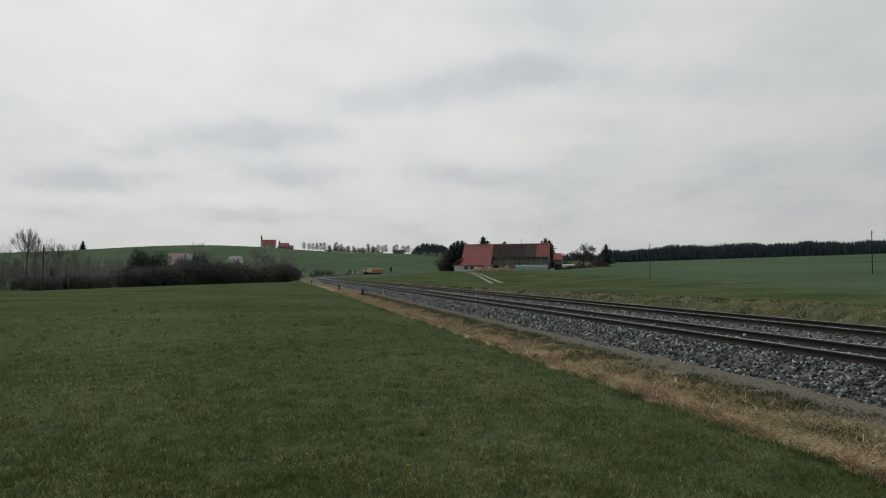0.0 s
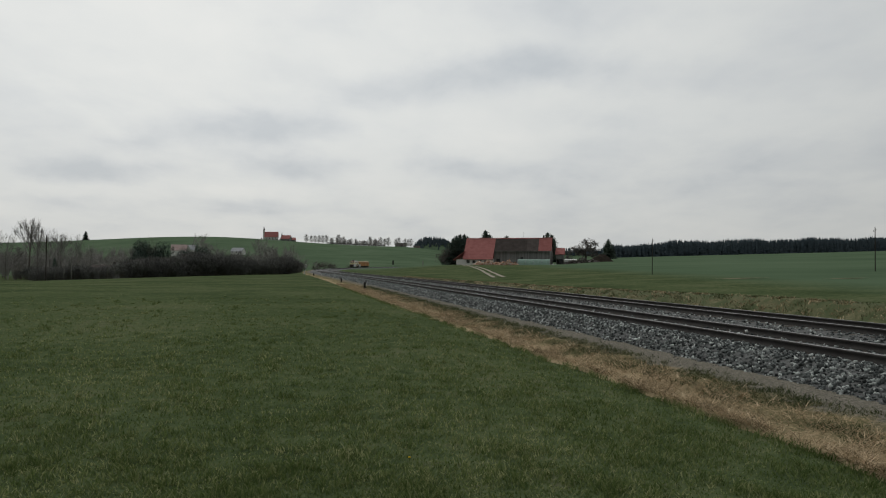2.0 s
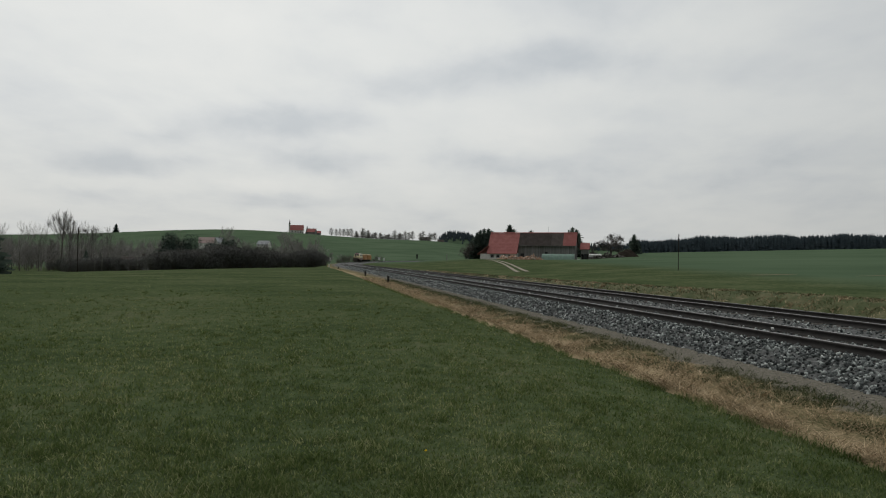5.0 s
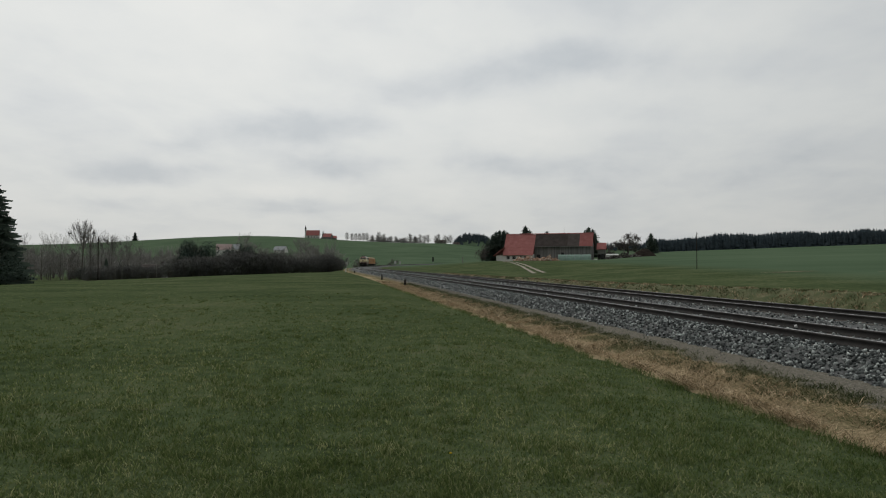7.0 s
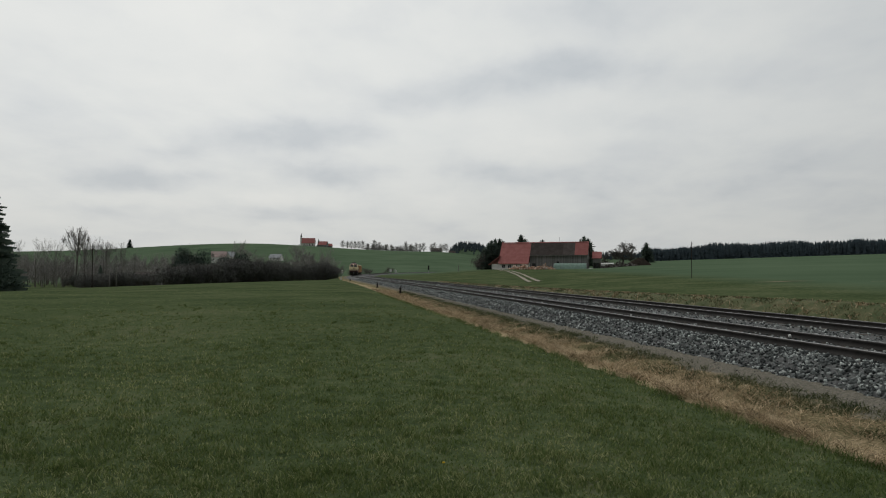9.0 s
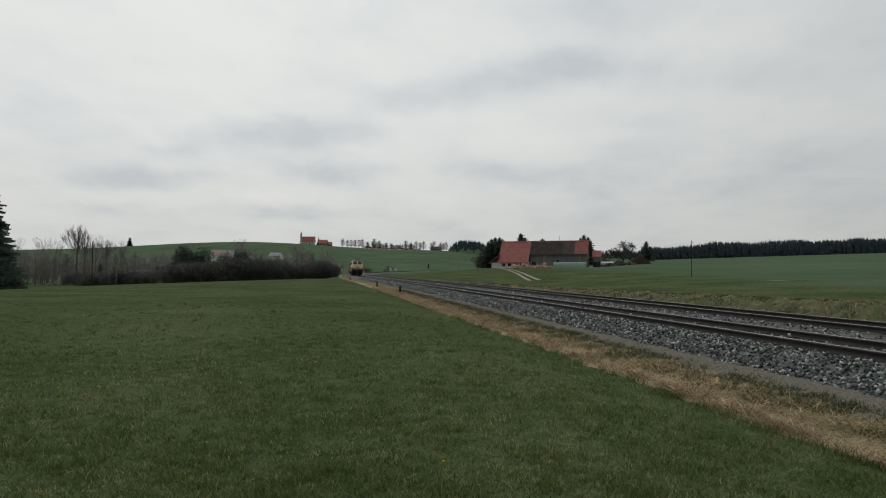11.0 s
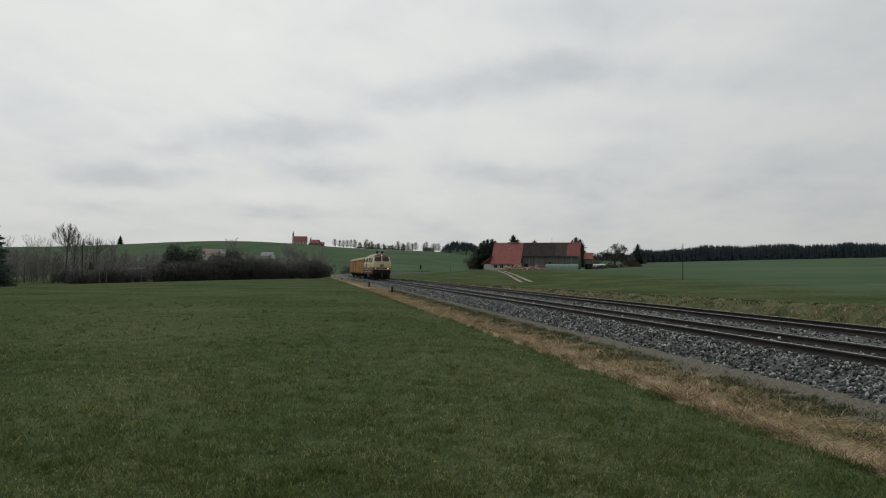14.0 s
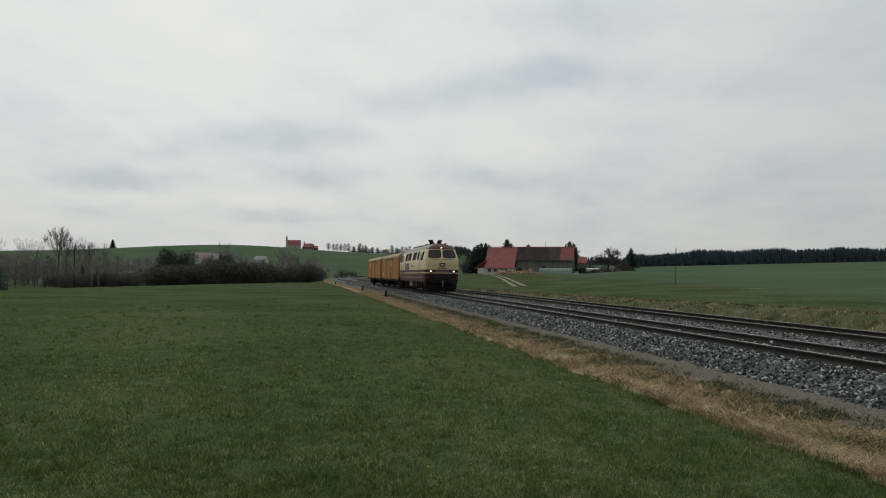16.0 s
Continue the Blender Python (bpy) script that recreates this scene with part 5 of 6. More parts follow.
    blades("verge_weeds", x, y, ground_height(x, y) + 0.045, rng.uniform(0.03, 0.145, k), rng.uniform(0.005, 0.011, k) * (1 + s / 40), rng.uniform(0.6, 0.985, k), rng, M_WEED, "dull green weeds growing among dry grass", "weeds")
    # far bank: low clumps, dry ones and green ones
    for name, count, lo, hi, mat, high, words in (("dry_bank_grass", 1900, 2.6, 6.0, M_STRAW_BLADE, 0.15, "low clumps of pale dry grass on the bank beyond the tracks"), ("bank_grass", 3000, 2.8, 7.6, M_WEED, 0.14, "rough green grass clumps on the bank beyond the tracks")):
        s = 8 + 105 * rng.uniform(0, 1, count) ** 1.2
        off = TRACK_GAP + lo + (hi - lo) * rng.uniform(0, 1, count)
        patch = bumps(s, off * 2.0, 28, 5.0) + 0.5 * bumps(s, off * 2, 29, 1.5)
        ok = patch > -0.22 if mat is M_STRAW_BLADE else patch < 0.16
        s, off = np.repeat(s[ok], 15), np.repeat(off[ok], 15)
        k = len(s)
        s, off = s + rng.normal(0, 0.20, k), off + rng.normal(0, 0.13, k)
        x, y, _z, _h = on_track(s, off)
        blades(name, x, y, ground_height(x, y) + 0.04, rng.uniform(0.35, 1.4, k) * high, rng.uniform(0.011, 0.022, k) * (1 + s / 45), rng.uniform(0.6, 0.98, k), rng, mat, words, "grass")
    # ballast stones: shoulder, between the rails, between the tracks
    n = 54000
    s = 3 + 150 * rng.uniform(0, 1, n) ** 2.3
    off = np.concatenate([-0.85 - 1.80 * rng.uniform(0, 1, int(n * 0.58)) ** 0.9, rng.uniform(-0.68, TRACK_GAP + 2.3, n - int(n * 0.58))])
    keep = (np.abs(np.abs(off) - 0.752) > 0.11) & (np.abs(np.abs(off - TRACK_GAP) - 0.752) > 0.11)
    s, off = s[keep], off[keep]
    x, y, z, _h = on_track(s, off)
    top = np.interp(off, [p[0] for p in BALLAST_OUTLINE], [p[1] for p in BALLAST_OUTLINE])
    size = rng.uniform(0.032, 0.068, len(s)) * (1 + s / 105)
    me = rocks("ballast_stones", np.stack([x, y, z + top + rng.uniform(-0.01, 0.025, len(s))], 1), size, rng)
    me.materials.append(M_STONE)
    # loose grit on the path
    k = 800
    gs = 4 + 45 * rng.uniform(0, 1, k) ** 1.6
    go = -3.35 + 1.15 * rng.beta(2.0, 1.3, k)
    gx, gy, _z, _h = on_track(gs, go)
    grit = rocks("path_grit", np.stack([gx, gy, ground_height(gx, gy) + 0.055], 1), rng.uniform(0.010, 0.028, k) * (1 + gs / 60), rng)
    grit.materials.append(M_PATH)
    tagged(new("path_grit", grit), "loose grit and small stones strewn on the path", "gravel", kind="stuff")
    tagged(new("ballast_stones", me), "angular grey crushed ballast stones of the track bed", "gravel", kind="stuff")


cover()


def small_finds():
    x, y, z, h = on_track(14.9, 0.45)
    p = thing("white_litter", "small crumpled white scrap lying by the rail", "litter", at=pose(float(x), float(y), float(z) - 0.15))
    part("scrap", rocks("scrap", np.array([[0, 0, 0.06]]), np.array([0.09]), np.random.RandomState(3)), M_WHITE, p)
    yellow = material("dandelion_petals", [(0.62, 0.42, 0.02), (0.8, 0.6, 0.05)], scale=20.0, fine=200.0, rough=0.7)
    f = thing("dandelion", "single yellow dandelion flower in the meadow", "flower", at=pose(-0.312, 6.0, ground_at(-0.312, 6.0)))
    part("stalk", rod(bmesh.new(), (0, 0, -0.02), (0, 0, 0.06), 0.003, n=6), M_BLADE, f)
    bm = bmesh.new()
    for ring, (r, z0) in enumerate(((0.013, 0.062), (0.008, 0.067))):
        for k in range(12):
            a = 6.283 * k / 12 + ring * 0.2
            rod(bm, (0, 0, z0 - 0.004), (r * math.cos(a), r * math.sin(a), z0), 0.004, 0.003, 4)
    part("petals", bm, yellow, f)


small_finds()


# ---------------- the train ----------------
M_CREAM = material("cream_loco_paint", [(0.684, 0.58, 0.336), (0.7752, 0.6612, 0.396), (0.8322, 0.7192, 0.444)], scale=0.8, fine=9.0, rough=0.42, bump=0.03, spread=(0.25, 0.7))
M_RED = material("dark_red_loco_paint", [(0.07, 0.011, 0.014), (0.10, 0.016, 0.019), (0.125, 0.026, 0.027)], scale=0.8, fine=9.0, rough=0.42, bump=0.03)
M_MAROON = material("sooty_maroon_paint", [(0.026, 0.012, 0.013), (0.042, 0.016, 0.018), (0.06, 0.026, 0.027)], scale=1.2, fine=9.0, rough=0.55, bump=0.05)
M_LOCO_ROOF = material("dusty_silver_roof", [(0.26, 0.255, 0.24), (0.38, 0.37, 0.345), (0.48, 0.465, 0.43)], scale=0.7, fine=6.0, rough=0.65, bump=0.05)
M_BLACK = material("sooty_black_running_gear", [(0.012, 0.011, 0.011), (0.026, 0.024, 0.022), (0.05, 0.045, 0.04)], scale=2.0, fine=18.0, rough=0.8)
M_OCHRE = material("faded_ochre_wagon_paint", [(0.324, 0.1525, 0.0532), (0.4212, 0.209, 0.077), (0.4968, 0.2712, 0.119)], scale=0.5, fine=7.0, rough=0.6, bump=0.06, stretch=(1.08, 1.13, 0.49))
M_OCHRE_PALE = material("pale_yellow_hatch_paint", [(0.55, 0.33, 0.10), (0.64, 0.41, 0.15)], scale=1.0, fine=10.0, rough=0.6)
M_WAGON_ROOF = material("dusty_tan_wagon_roof", [(0.308, 0.22, 0.132), (0.418, 0.319, 0.198), (0.506, 0.407, 0.275)], scale=0.6, fine=7.0, rough=0.8)
M_GLASS = material("dark_cab_glass", [(0.06, 0.065, 0.066), (0.10, 0.105, 0.105)], scale=1.0, fine=5.0, rough=0.12, bump=0.0)
M_GLASS.node_tree.nodes["Principled BSDF"].inputs["Specular IOR Level"].default_value = 0.18
M_SIDE_GLASS = material("dark_engine_room_glass", [(0.012, 0.013, 0.014), (0.022, 0.023, 0.025)], scale=1.0, fine=5.0, rough=0.7, bump=0.0)
M_LAMP = glow("lit_headlamp", (1.0, 0.86, 0.66), 3.0)
M_STEEL = material("bare_grey_steel", [(0.16, 0.16, 0.16), (0.26, 0.26, 0.26)], scale=3.0, fine=30.0, rough=0.5, metal=0.6)

SIDE = [(1.47, 0.95), (1.50, 1.30), (1.50, 2.75), (1.42, 3.15), (1.27, 3.70), (1.12, 3.92), (0.78, 4.12), (0.40, 4.22), (0.0, 4.25)]


def side_x(z):
    return float(np.interp(z, [p[1] for p in SIDE], [p[0] for p in SIDE]))


def front_y(z):
    """How far forward the nose reaches at a height."""
    return float(np.interp(z, [0.9, 1.5, 2.70, 3.75, 4.0, 4.25], [7.62, 7.78, 7.82, 7.36, 7.1, 6.7]))


def ring(z, inset=0.0):
    """Outline of the body at a height: one long loop with chamfered noses, counter-clockwise."""
    x, f = side_x(z) - inset, front_y(z) - inset
    quarter = [(x, f - 0.85), (x * 0.985, f - 0.42), (x * 0.95, f - 0.17), (x * 0.88, f - 0.06), (x * 0.74, f - 0.015), (x * 0.38, f)]
    right = quarter + [(0.0, f)]
    left = [(-a, b) for a, b in reversed(quarter)]
    top = right + left
    return top + [(-a, -b) for a, b in top]


def band(z_list, inset=0.0, cap=False):
    bm = bmesh.new()
    rows = [[bm.verts.new((a, b, z)) for a, b in ring(z, inset)] for z in z_list]
    k = len(rows[0])
    for lo, hi in zip(rows[:-1], rows[1:]):
        for i in range(k):
            bm.faces.new((lo[i], lo[(i + 1) % k], hi[(i + 1) % k], hi[i]))
    if cap:
        bm.faces.new(rows[-1])
    for f in bm.faces:
        f.smooth = True
    return bm


def roof_shell(keep):
    """The rounded roof above the windows; keep(y) picks the faces wanted."""
    bm = band([3.70, 3.82, 3.92, 4.02, 4.12, 4.17, 4.22, 4.24], 0.0, True)
    bmesh.ops.delete(bm, geom=[f for f in bm.faces if not keep(f.calc_center_median().y) and len(f.verts) == 4], context="FACES")
    return bm


def side_panel(side, y0, y1, z0, z1, proud=0.012, slant=0.0):
    """A thin plate lying on the body's side; slant shifts its top along the body."""
    bm = bmesh.new()
    out, inn = [], []
    for y, z in ((y0, z0), (y1, z0), (y1 + slant, z1), (y0 + slant, z1)):
        out.append(bm.verts.new((side * (side_x(z) + proud), y, z)))
        inn.append(bm.verts.new((side * (side_x(z) - 0.03), y, z)))
    bm.faces.new(out)
    bm.faces.new(inn[::-1])
    for i in range(4):
        j = (i + 1) % 4
        bm.faces.new((out[i], inn[i], inn[j], out[j]))
    bmesh.ops.recalc_face_normals(bm, faces=bm.faces)
    return bm


def nose_panel(end, x0, x1, z0, z1, proud=0.012, trim=0.0, soft=0.0):
    """A plate following the nose between two offsets; trim narrows its top, soft rounds its corners."""
    bm = bmesh.new()
    across = (0.0, 0.07, 0.2, 0.5, 0.8, 0.93, 1.0)
    drawn_in = (1.0, 0.3, 0.0, 0.0, 0.0, 0.3, 1.0)
    cols = len(across)
    grid = []
    for z in (z0, (z0 + z1) / 2, z1):
        f = (z - z0) / (z1 - z0)
        row = []
        for t, pull in zip(across, drawn_in):
            x = (x0 + (x1 - x0) * t) * (1 - trim * f)
            zz = z + soft * pull * (1 - 2 * f)
            pts = sorted([(a, b) for a, b in ring(zz) if b > 4])
            y = float(np.interp(x, [p[0] for p in pts], [p[1] for p in pts]))
            row.append((x, y, zz))
        grid.append(row)
    front = [[bm.verts.new((x, end * (y + proud), z)) for x, y, z in row] for row in grid]
    back = [[bm.verts.new((x, end * (y - 0.04), z)) for x, y, z in row] for row in grid]
    for g, flip in ((front, False), (back, True)):
        for a, b in zip(g[:-1], g[1:]):
            for i in range(cols - 1):
                q = (a[i], a[i + 1], b[i + 1], b[i])
                bm.faces.new(q[::-1] if flip else q)
    edge_f = front[0] + [r[-1] for r in front[1:]] + front[-1][-2::-1] + [front[1][0]]
    edge_b = back[0] + [r[-1] for r in back[1:]] + back[-1][-2::-1] + [back[1][0]]
    for i in range(len(edge_f)):
        j = (i + 1) % len(edge_f)
        bm.faces.new((edge_f[i], edge_b[i], edge_b[j], edge_f[j]))
    bmesh.ops.recalc_face_normals(bm, faces=bm.faces)
    return bm


def wheelset(parent, y, radius=0.5):
    for x in (-0.75, 0.75):
        bm = bmesh.new()
        rod(bm, (x - 0.065, y, radius), (x + 0.065, y, radius), radius, n=28)
        rod(bm, (x * 0.93 - 0.02, y, radius), (x * 0.93 + 0.02, y, radius), radius + 0.03, n=28)
        w = part("wheel", bm, M_BLACK, parent, "dark steel wheel")
        part("axle_box", boxed(x * 1.36 - 0.1, x * 1.36 + 0.1, y - 0.18, y + 0.18, radius - 0.18, radius + 0.2, bevel=0.03), M_BLACK, w)
    part("axle", rod(bmesh.new(), (-0.7, y, radius), (0.7, y, radius), 0.09, n=12), M_BLACK, parent)


def bogie(parent, y, base=2.8, radius=0.5):
    bm = bmesh.new()
    for x in (-1.05, 1.05):
        box(bm, x - 0.09, x + 0.09, y - base / 2 - 0.55, y + base / 2 + 0.55, 0.52, 0.84, 0.03)
        for k in (-1, 1):
            rod(bm, (x * 1.08, y + k * base / 4, 0.35), (x * 1.08, y + k * base / 4, 0.9), 0.12, n=10)
    box(bm, -1.05, 1.05, y - 0.25, y + 0.25, 0.5, 0.8, 0.03)
    b = part("bogie", bm, M_BLACK, parent, "sooty black bogie frame")
    for k in (-1, 1):
        wheelset(b, y + k * base / 2, radius)


def buffers(parent, y, end):
    for x in (-0.875, 0.875):
        bm = bmesh.new()
        rod(bm, (x, y, 1.05), (x, y + end * 0.34, 1.05), 0.12, 0.10, 14)
        rod(bm, (x, y + end * 0.32, 1.05), (x, y + end * 0.60, 1.05), 0.075, n=12)
        rod(bm, (x, y + end * 0.58, 1.05), (x, y + end * 0.63, 1.05), 0.25, 0.22, 20)
        part("buffer", bm, M_BLACK, parent, "black round buffer")
    bm = bmesh.new()
    rod(bm, (0, y, 1.0), (0, y + end * 0.42, 0.95), 0.05)
    rod(bm, (0, y + end * 0.42, 1.05), (0, y + end * 0.42, 0.55), 0.06)
    part("coupling", bm, M_STEEL, parent)


def locomotive():
    t = thing("diesel_locomotive", "cream and dark red diesel locomotive with lit headlamps", "locomotive")
    part("skirt", band([0.95, 1.30, 1.66]), M_RED, t, "dark red lower body")
    part("stripe", band([1.66, 1.74], 0.0), M_CREAM, t, "thin cream line")
    part("lower_band", band([1.74, 1.98]), M_RED, t, "dark red band")
    part("upper_body", band([1.98, 2.35, 2.75, 3.15, 3.45, 3.70]), M_CREAM, t, "cream upper body")
    part("roof", roof_shell(lambda y: abs(y) < 6.45), M_LOCO_ROOF, t, "dusty silver grey roof")
    for end in (1, -1):
        cap = roof_shell(lambda y, e=end: y * e >= 6.45)
        bmesh.ops.delete(cap, geom=[f for f in cap.faces if len(f.verts) > 4], context="FACES")
        part("cab_roof", cap, M_RED, t, "dark red cab roof edge")
        for sgn in (-1, 1):
            f = part("windscreen_frame", nose_panel(end, *sorted((sgn * 0.08, sgn * 1.20)), 2.96, 3.67, 0.012, 0.08, 0.14), M_BLACK, t, "black rubber window surround")
            part("windscreen", nose_panel(end, *sorted((sgn * 0.13, sgn * 1.15)), 3.01, 3.62, 0.022, 0.08, 0.14), M_GLASS, f, "dark windscreen glass")
            bm = bmesh.new()
            y = end * (front_y(2.9) + 0.05)
            rod(bm, (sgn * 0.85, y, 2.98), (sgn * 0.40, end * (front_y(3.4) + 0.05), 3.4), 0.014, n=5)
            part("wiper", bm, M_BLACK, t)
            lamp = part("headlamp", rod(bmesh.new(), (sgn * 0.98, end * 7.55, 1.84), (sgn * 0.98, end * 7.80, 1.84), 0.17, 0.17, 20), M_STEEL, t, "round headlamp housing")
            part("lens", rod(bmesh.new(), (sgn * 0.98, end * 7.79, 1.84), (sgn * 0.98, end * 7.83, 1.84), 0.062, 0.055, 20), M_LAMP if end == 1 else M_GLASS, lamp, "lit headlamp lens" if end == 1 else "dark lamp lens")
            part("handrail", rod(bmesh.new(), (sgn * 1.25, end * 7.72, 1.3), (sgn * 1.32, end * 7.55, 2.3), 0.018, n=6), M_STEEL, t)
            bm = bmesh.new()
            for z in (0.42, 0.72):
                box(bm, sgn * 1.22 - 0.16, sgn * 1.22 + 0.16, end * 7.1 - 0.14, end * 7.1 + 0.14, z, z + 0.03)
            box(bm, sgn * 1.37 - 0.015, sgn * 1.37 + 0.015, end * 7.1 - 0.14, end * 7.1 + 0.14, 0.42, 0.96)
            part("cab_step", bm, M_BLACK, t)
        top = part("headlamp", rod(bmesh.new(), (0, end * 6.95, 3.86), (0, end * 7.34, 3.86), 0.17, 0.16, 20), M_RED, t, "roof headlamp housing")
        part("lens", rod(bmesh.new(), (0, end * 7.33, 3.86), (0, end * 7.37, 3.86), 0.062, 0.055, 20), M_LAMP if end == 1 else M_GLASS, top, "lit headlamp lens" if end == 1 else "dark lamp lens")
        part("emblem", nose_panel(end, -0.24, 0.24, 2.24, 2.56, 0.02), M_MAROON, t, "small dark red emblem plate")
        part("emblem_field", nose_panel(end, -0.15, 0.15, 2.33, 2.47, 0.03), M_CREAM, t, "cream centre of the emblem plate")
        part("trim_strip", nose_panel(end, -0.9, 0.9, 2.84, 2.875, 0.02), M_STEEL, t, "thin grey strip under the windscreens")
        part("number_bar", nose_panel(end, -0.38, 0.38, 2.08, 2.15, 0.018), M_BLACK, t, "row of small dark characters as a bar")
        part("front_grille", nose_panel(end, -0.60, 0.60, 1.75, 1.94, 0.02), M_STEEL, t, "grey lamp grille")
        part("front_apron", nose_panel(end, -1.38, 1.38, 0.97, 1.58, 0.015), M_MAROON, t, "dark maroon apron under the lamps")
        part("buffer_beam", boxed(-1.36, 1.36, end * 7.62 - 0.16, end * 7.62 + 0.16, 0.86, 1.26, bevel=0.03), M_BLACK, t, "black buffer beam")
        bm = bmesh.new()
        extrude(bm, [(-1.25, 0.14), (1.25, 0.14), (1.30, 0.80), (-1.30, 0.80)], "y", *sorted((end * 7.30, end * 7.42)))
        part("snow_guard", bm, M_BLACK, t, "black rail guard plate")
        buffers(t, end * 7.62, end)
        for x in (-0.45, 0.45):
            part("brake_hose", rod(bmesh.new(), (x, end * 7.85, 1.0), (x * 1.1, end * 7.95, 0.45), 0.03, n=6), M_BLACK, t)
    for side in (-1, 1):
        for end in (-1, 1):
            f = part("cab_window_frame", side_panel(side, *sorted((end * 5.85, end * 6.62)), 2.80, 3.55, 0.045), M_BLACK, t)
            part("cab_window", side_panel(side, *sorted((end * 5.90, end * 6.57)), 2.85, 3.50, 0.055), M_SIDE_GLASS, f, "dark cab side window")
            d = part("cab_door", side_panel(side, *sorted((end * 4.78, end * 5.52)), 1.10, 3.45, 0.016), M_CREAM, t, "cream cab door")
            part("door_window", side_panel(side, *sorted((end * 4.90, end * 5.40)), 2.75, 3.35, 0.05), M_GLASS, d)
            part("door_red_panel", side_panel(side, *sorted((end * 4.78, end * 5.52)), 1.10, 1.66, 0.022), M_RED, d)
            part("door_red_band", side_panel(side, *sorted((end * 4.78, end * 5.52)), 1.74, 1.98, 0.022), M_RED, d)
            for y in (4.68, 5.62):
                part("door_rail", rod(bmesh.new(), (side * 1.56, end * y, 1.2), (side * 1.56, end * y, 2.6), 0.02, n=6), M_STEEL, t)
        for y0, y1 in ((3.75, 4.45), (1.2, 2.9), (-1.7, -0.1), (-3.5, -2.3)):
            f = part("engine_window_frame", side_panel(side, y0 - 0.04, y1 + 0.04, 2.86, 3.62, 0.045, -0.12), M_LOCO_ROOF, t)
            part("engine_window", side_panel(side, y0, y1, 2.90, 3.58, 0.058, -0.12), M_SIDE_GLASS, f, "dark slanted engine room window")
        for y0 in (-1.6, -2.5, -3.4):
            g = part("vent", side_panel(side, y0, y0 + 0.65, 1.99, 2.66, 0.012), M_LOCO_ROOF, t, "grey ventilation grille")
            for k in range(6):
                z = 2.02 + k * 0.107
                part("slat", side_panel(side, y0 + 0.04, y0 + 0.61, z, z + 0.05, 0.03), M_BLACK, g)
        part("number_bar", side_panel(side, 0.6, 1.6, 2.28, 2.40, 0.015), M_BLACK, t, "row of small dark characters as a bar")
        part("sill_line", side_panel(side, -6.2, 6.2, 1.28, 1.33, 0.014), M_CREAM, t, "thin cream sill line")
    part("fuel_tank", boxed(-1.2, 1.2, -2.0, 2.0, 0.35, 0.93, bevel=0.08), M_BLACK, t)
    part("battery_box", boxed(-1.38, 1.38, -1.2, 0.2, 0.45, 0.90, bevel=0.04), M_STEEL, t, "grey battery box")
    part("underframe", boxed(-1.3, 1.3, -7.4, 7.4, 0.86, 0.98), M_BLACK, t)
    for y in (4.3, -4.3):
        bogie(t, y)
    # roof gear
    for x in (-0.24, 0.24):
        bm = bmesh.new()
        extrude(bm, [(x - 0.15, 4.12), (x + 0.15, 4.12), (x * 1.8 + 0.17, 4.64), (x * 1.8 - 0.17, 4.64)], "y", 4.3, 4.75)
        part("exhaust_hood", bm, M_BLACK, t, "sooty black exhaust hood splayed outwards")
    for y in (2.6, -2.2, -4.2):
        bm = bmesh.new()
        rod(bm, (0, y, 4.20), (0, y, 4.36), 0.62, 0.58, 24)
        part("roof_fan", bm, M_LOCO_ROOF, t, "round roof fan cowl")
    part("roof_hatch", boxed(-0.7, 0.7, -0.9, 1.2, 4.12, 4.31, bevel=0.04), M_LOCO_ROOF, t)
    for x in (-0.5, 0.5):
        part("horn", rod(bmesh.new(), (x, 6.2, 4.24), (x, 6.6, 4.22), 0.04, 0.08, 10), M_STEEL, t)
    return t


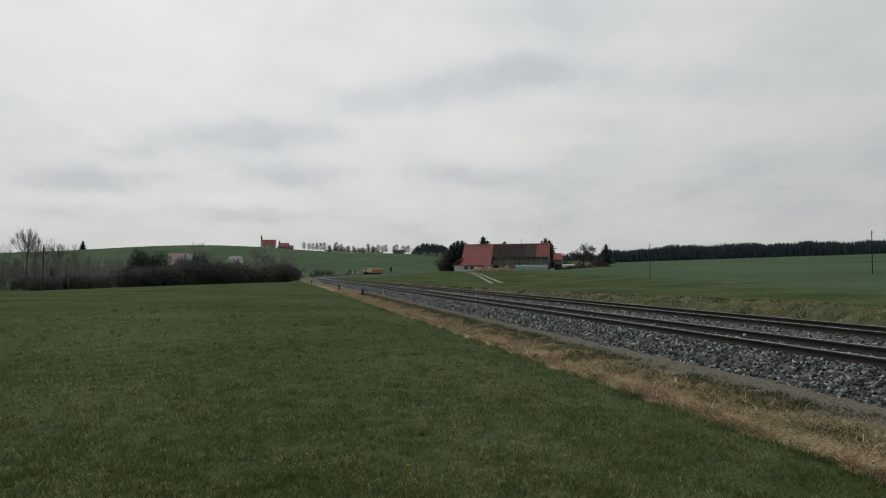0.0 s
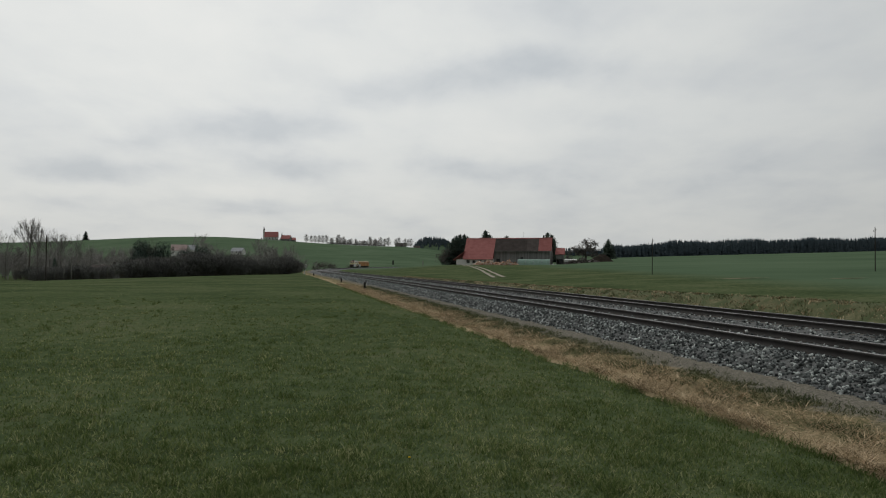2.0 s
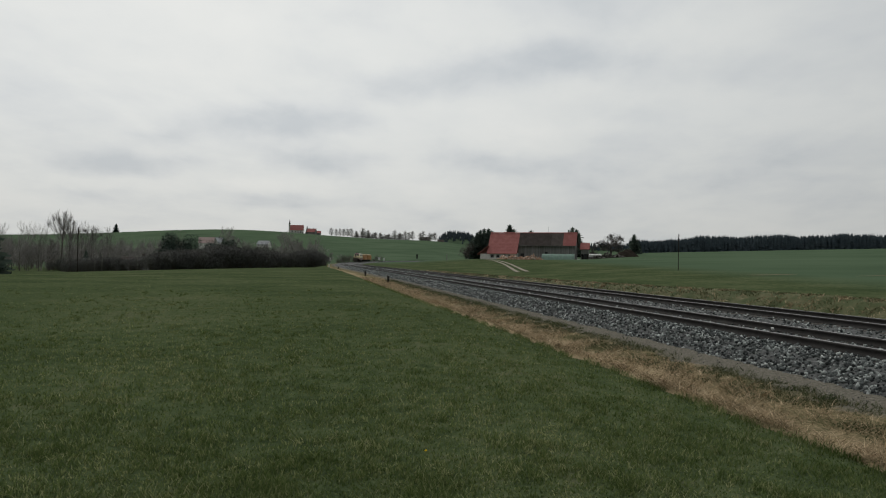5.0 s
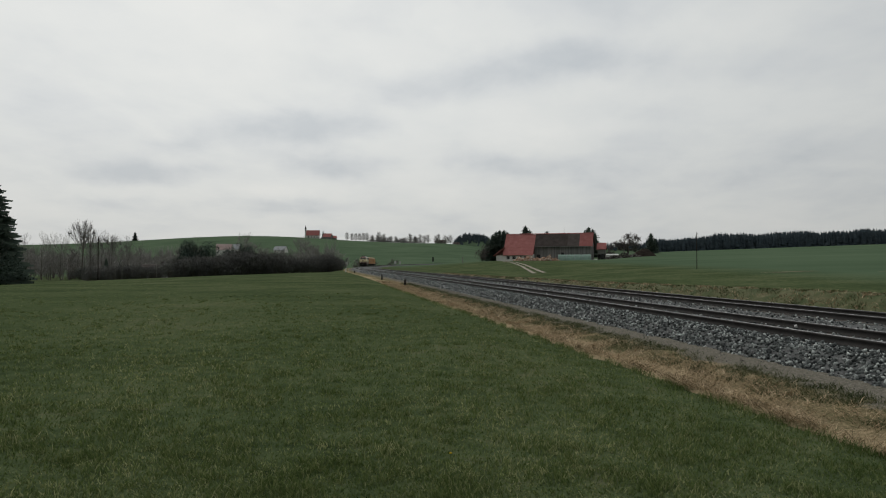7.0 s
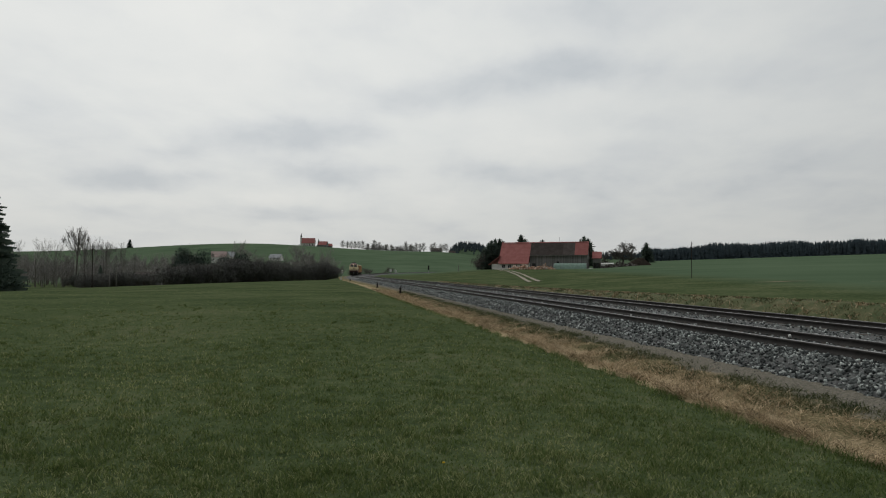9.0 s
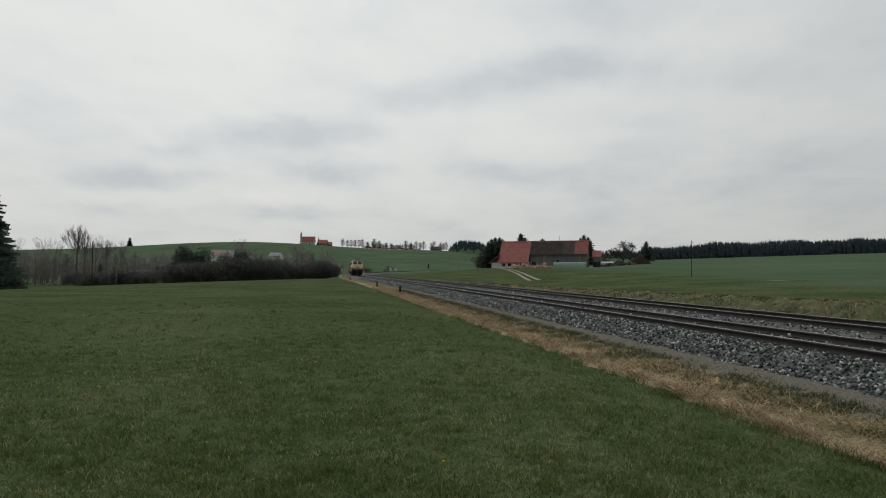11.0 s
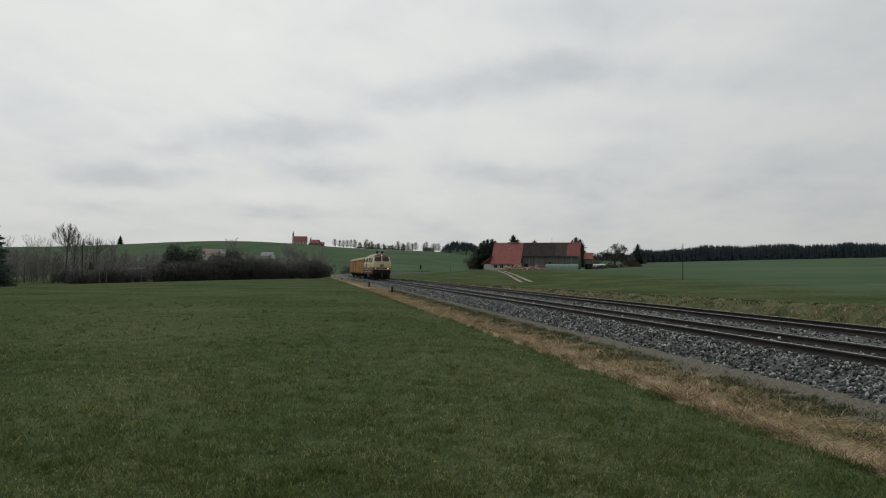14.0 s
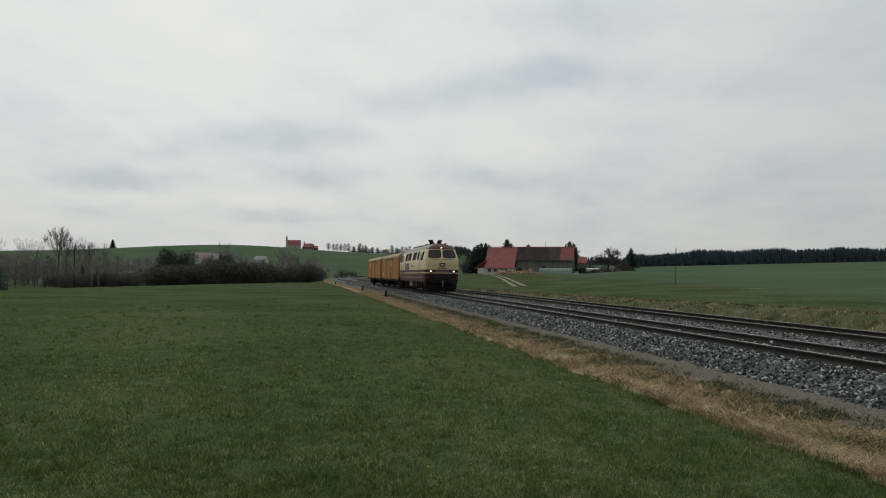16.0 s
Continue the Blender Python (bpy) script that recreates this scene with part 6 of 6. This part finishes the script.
def wagon(label, hatch):
    t = thing("box_wagon", label, "wagon", "pair of box wagons")
    L, W, Z = 7.75, 1.42, 3.42
    part("body", boxed(-W, W, -L, L, 1.05, Z), M_OCHRE, t, "faded ochre yellow body")
    arc = [(W + 0.05, Z), (W + 0.02, Z + 0.18), (1.15, Z + 0.42), (0.75, Z + 0.58), (0.0, Z + 0.68)]
    arc = arc + [(-a, b) for a, b in reversed(arc[:-1])]
    part("roof", extrude(bmesh.new(), arc, "y", -L - 0.12, L + 0.12), M_WAGON_ROOF, t, "dusty tan arched roof")
    plank = bmesh.new()
    box(plank, -0.011, 0.011, -0.2315, 0.2315, 1.10, Z - 0.06, 0.006)
    me = bpy.data.meshes.new("plank")
    plank.to_mesh(me)
    plank.free()
    me.materials.append(M_OCHRE)
    for side in (-1, 1):
        for k in range(33):
            ob = new("plank", me)
            ob.parent = t
            ob.matrix_basis = pose(side * (W + 0.006), -L + 0.25 + k * 0.4697, 0)
        for y in (-L + 0.04, -2.6, 2.6, L - 0.04):
            part("side_post", boxed(*sorted((side * (W + 0.02), side * (W + 0.07))), y - 0.05, y + 0.05, 1.05, Z), M_OCHRE, t)
        d = part("sliding_door", boxed(*sorted((side * (W + 0.025), side * (W + 0.06))), -1.3, 1.3, 1.12, Z - 0.1, bevel=0.008), M_OCHRE, t, "ochre sliding door")
        part("door_handle", rod(bmesh.new(), (side * (W + 0.09), 1.1, 1.7), (side * (W + 0.09), 1.1, 2.2), 0.02), M_STEEL, d)
        part("door_track", boxed(*sorted((side * (W + 0.02), side * (W + 0.10))), -3.4, 3.4, Z - 0.09, Z - 0.03), M_BLACK, t)
        part("hatch", boxed(*sorted((side * (W + 0.02), side * (W + 0.05))), hatch - 0.75, hatch + 0.75, 2.5, 3.15, bevel=0.01), M_OCHRE_PALE, t, "pale yellow side hatch")
        part("sole_bar", boxed(*sorted((side * 1.28, side * 1.40)), -L, L, 0.84, 1.05), M_BLACK, t, "black steel sole bar")
        part("placard", boxed(*sorted((side * (W + 0.02), side * (W + 0.045))), -6.3, -5.3, 1.35, 1.75), M_OCHRE_PALE, t, "pale lettering panel")
        part("roof_gutter", boxed(*sorted((side * (W + 0.01), side * (W + 0.08))), -L, L, Z - 0.02, Z + 0.05), M_WAGON_ROOF, t)
    for end in (-1, 1):
        part("end_frame", boxed(-W, W, *sorted((end * (L + 0.003), end * (L + 0.07))), 0.85, 1.18), M_BLACK, t)
        for x in (-0.5, 0.5):
            part("end_post", boxed(x - 0.06, x + 0.06, *sorted((end * (L + 0.003), end * (L + 0.10))), 1.18, Z), M_OCHRE, t)
        buffers(t, end * L, end)
        bogie(t, end * 5.3, 2.0, 0.46)
    part("brake_gear", boxed(-0.5, 0.5, -2.2, 1.6, 0.45, 0.84, bevel=0.06), M_BLACK, t)
    return t


loco = locomotive()
wagon_a = wagon("faded ochre box wagon with a pale hatch, behind the locomotive", 2.0)
wagon_b = wagon("faded ochre box wagon at the end of the train", -4.2)
TRAIN = [(loco, 8.2), (wagon_a, 24.75), (wagon_b, 41.5)]


def motions():
    for ob, back in TRAIN:
        rows = []
        for k in range(0, 33):
            t = k * 0.5
            s = 55.1 + 25.56 * (16.0 - t) + back
            x, y, z, h = on_track(s)
            rows.append((t, pose(float(x), float(y), float(z), 0, 0, math.degrees(float(h)) + 180)))
        walk(ob, rows)


motions()
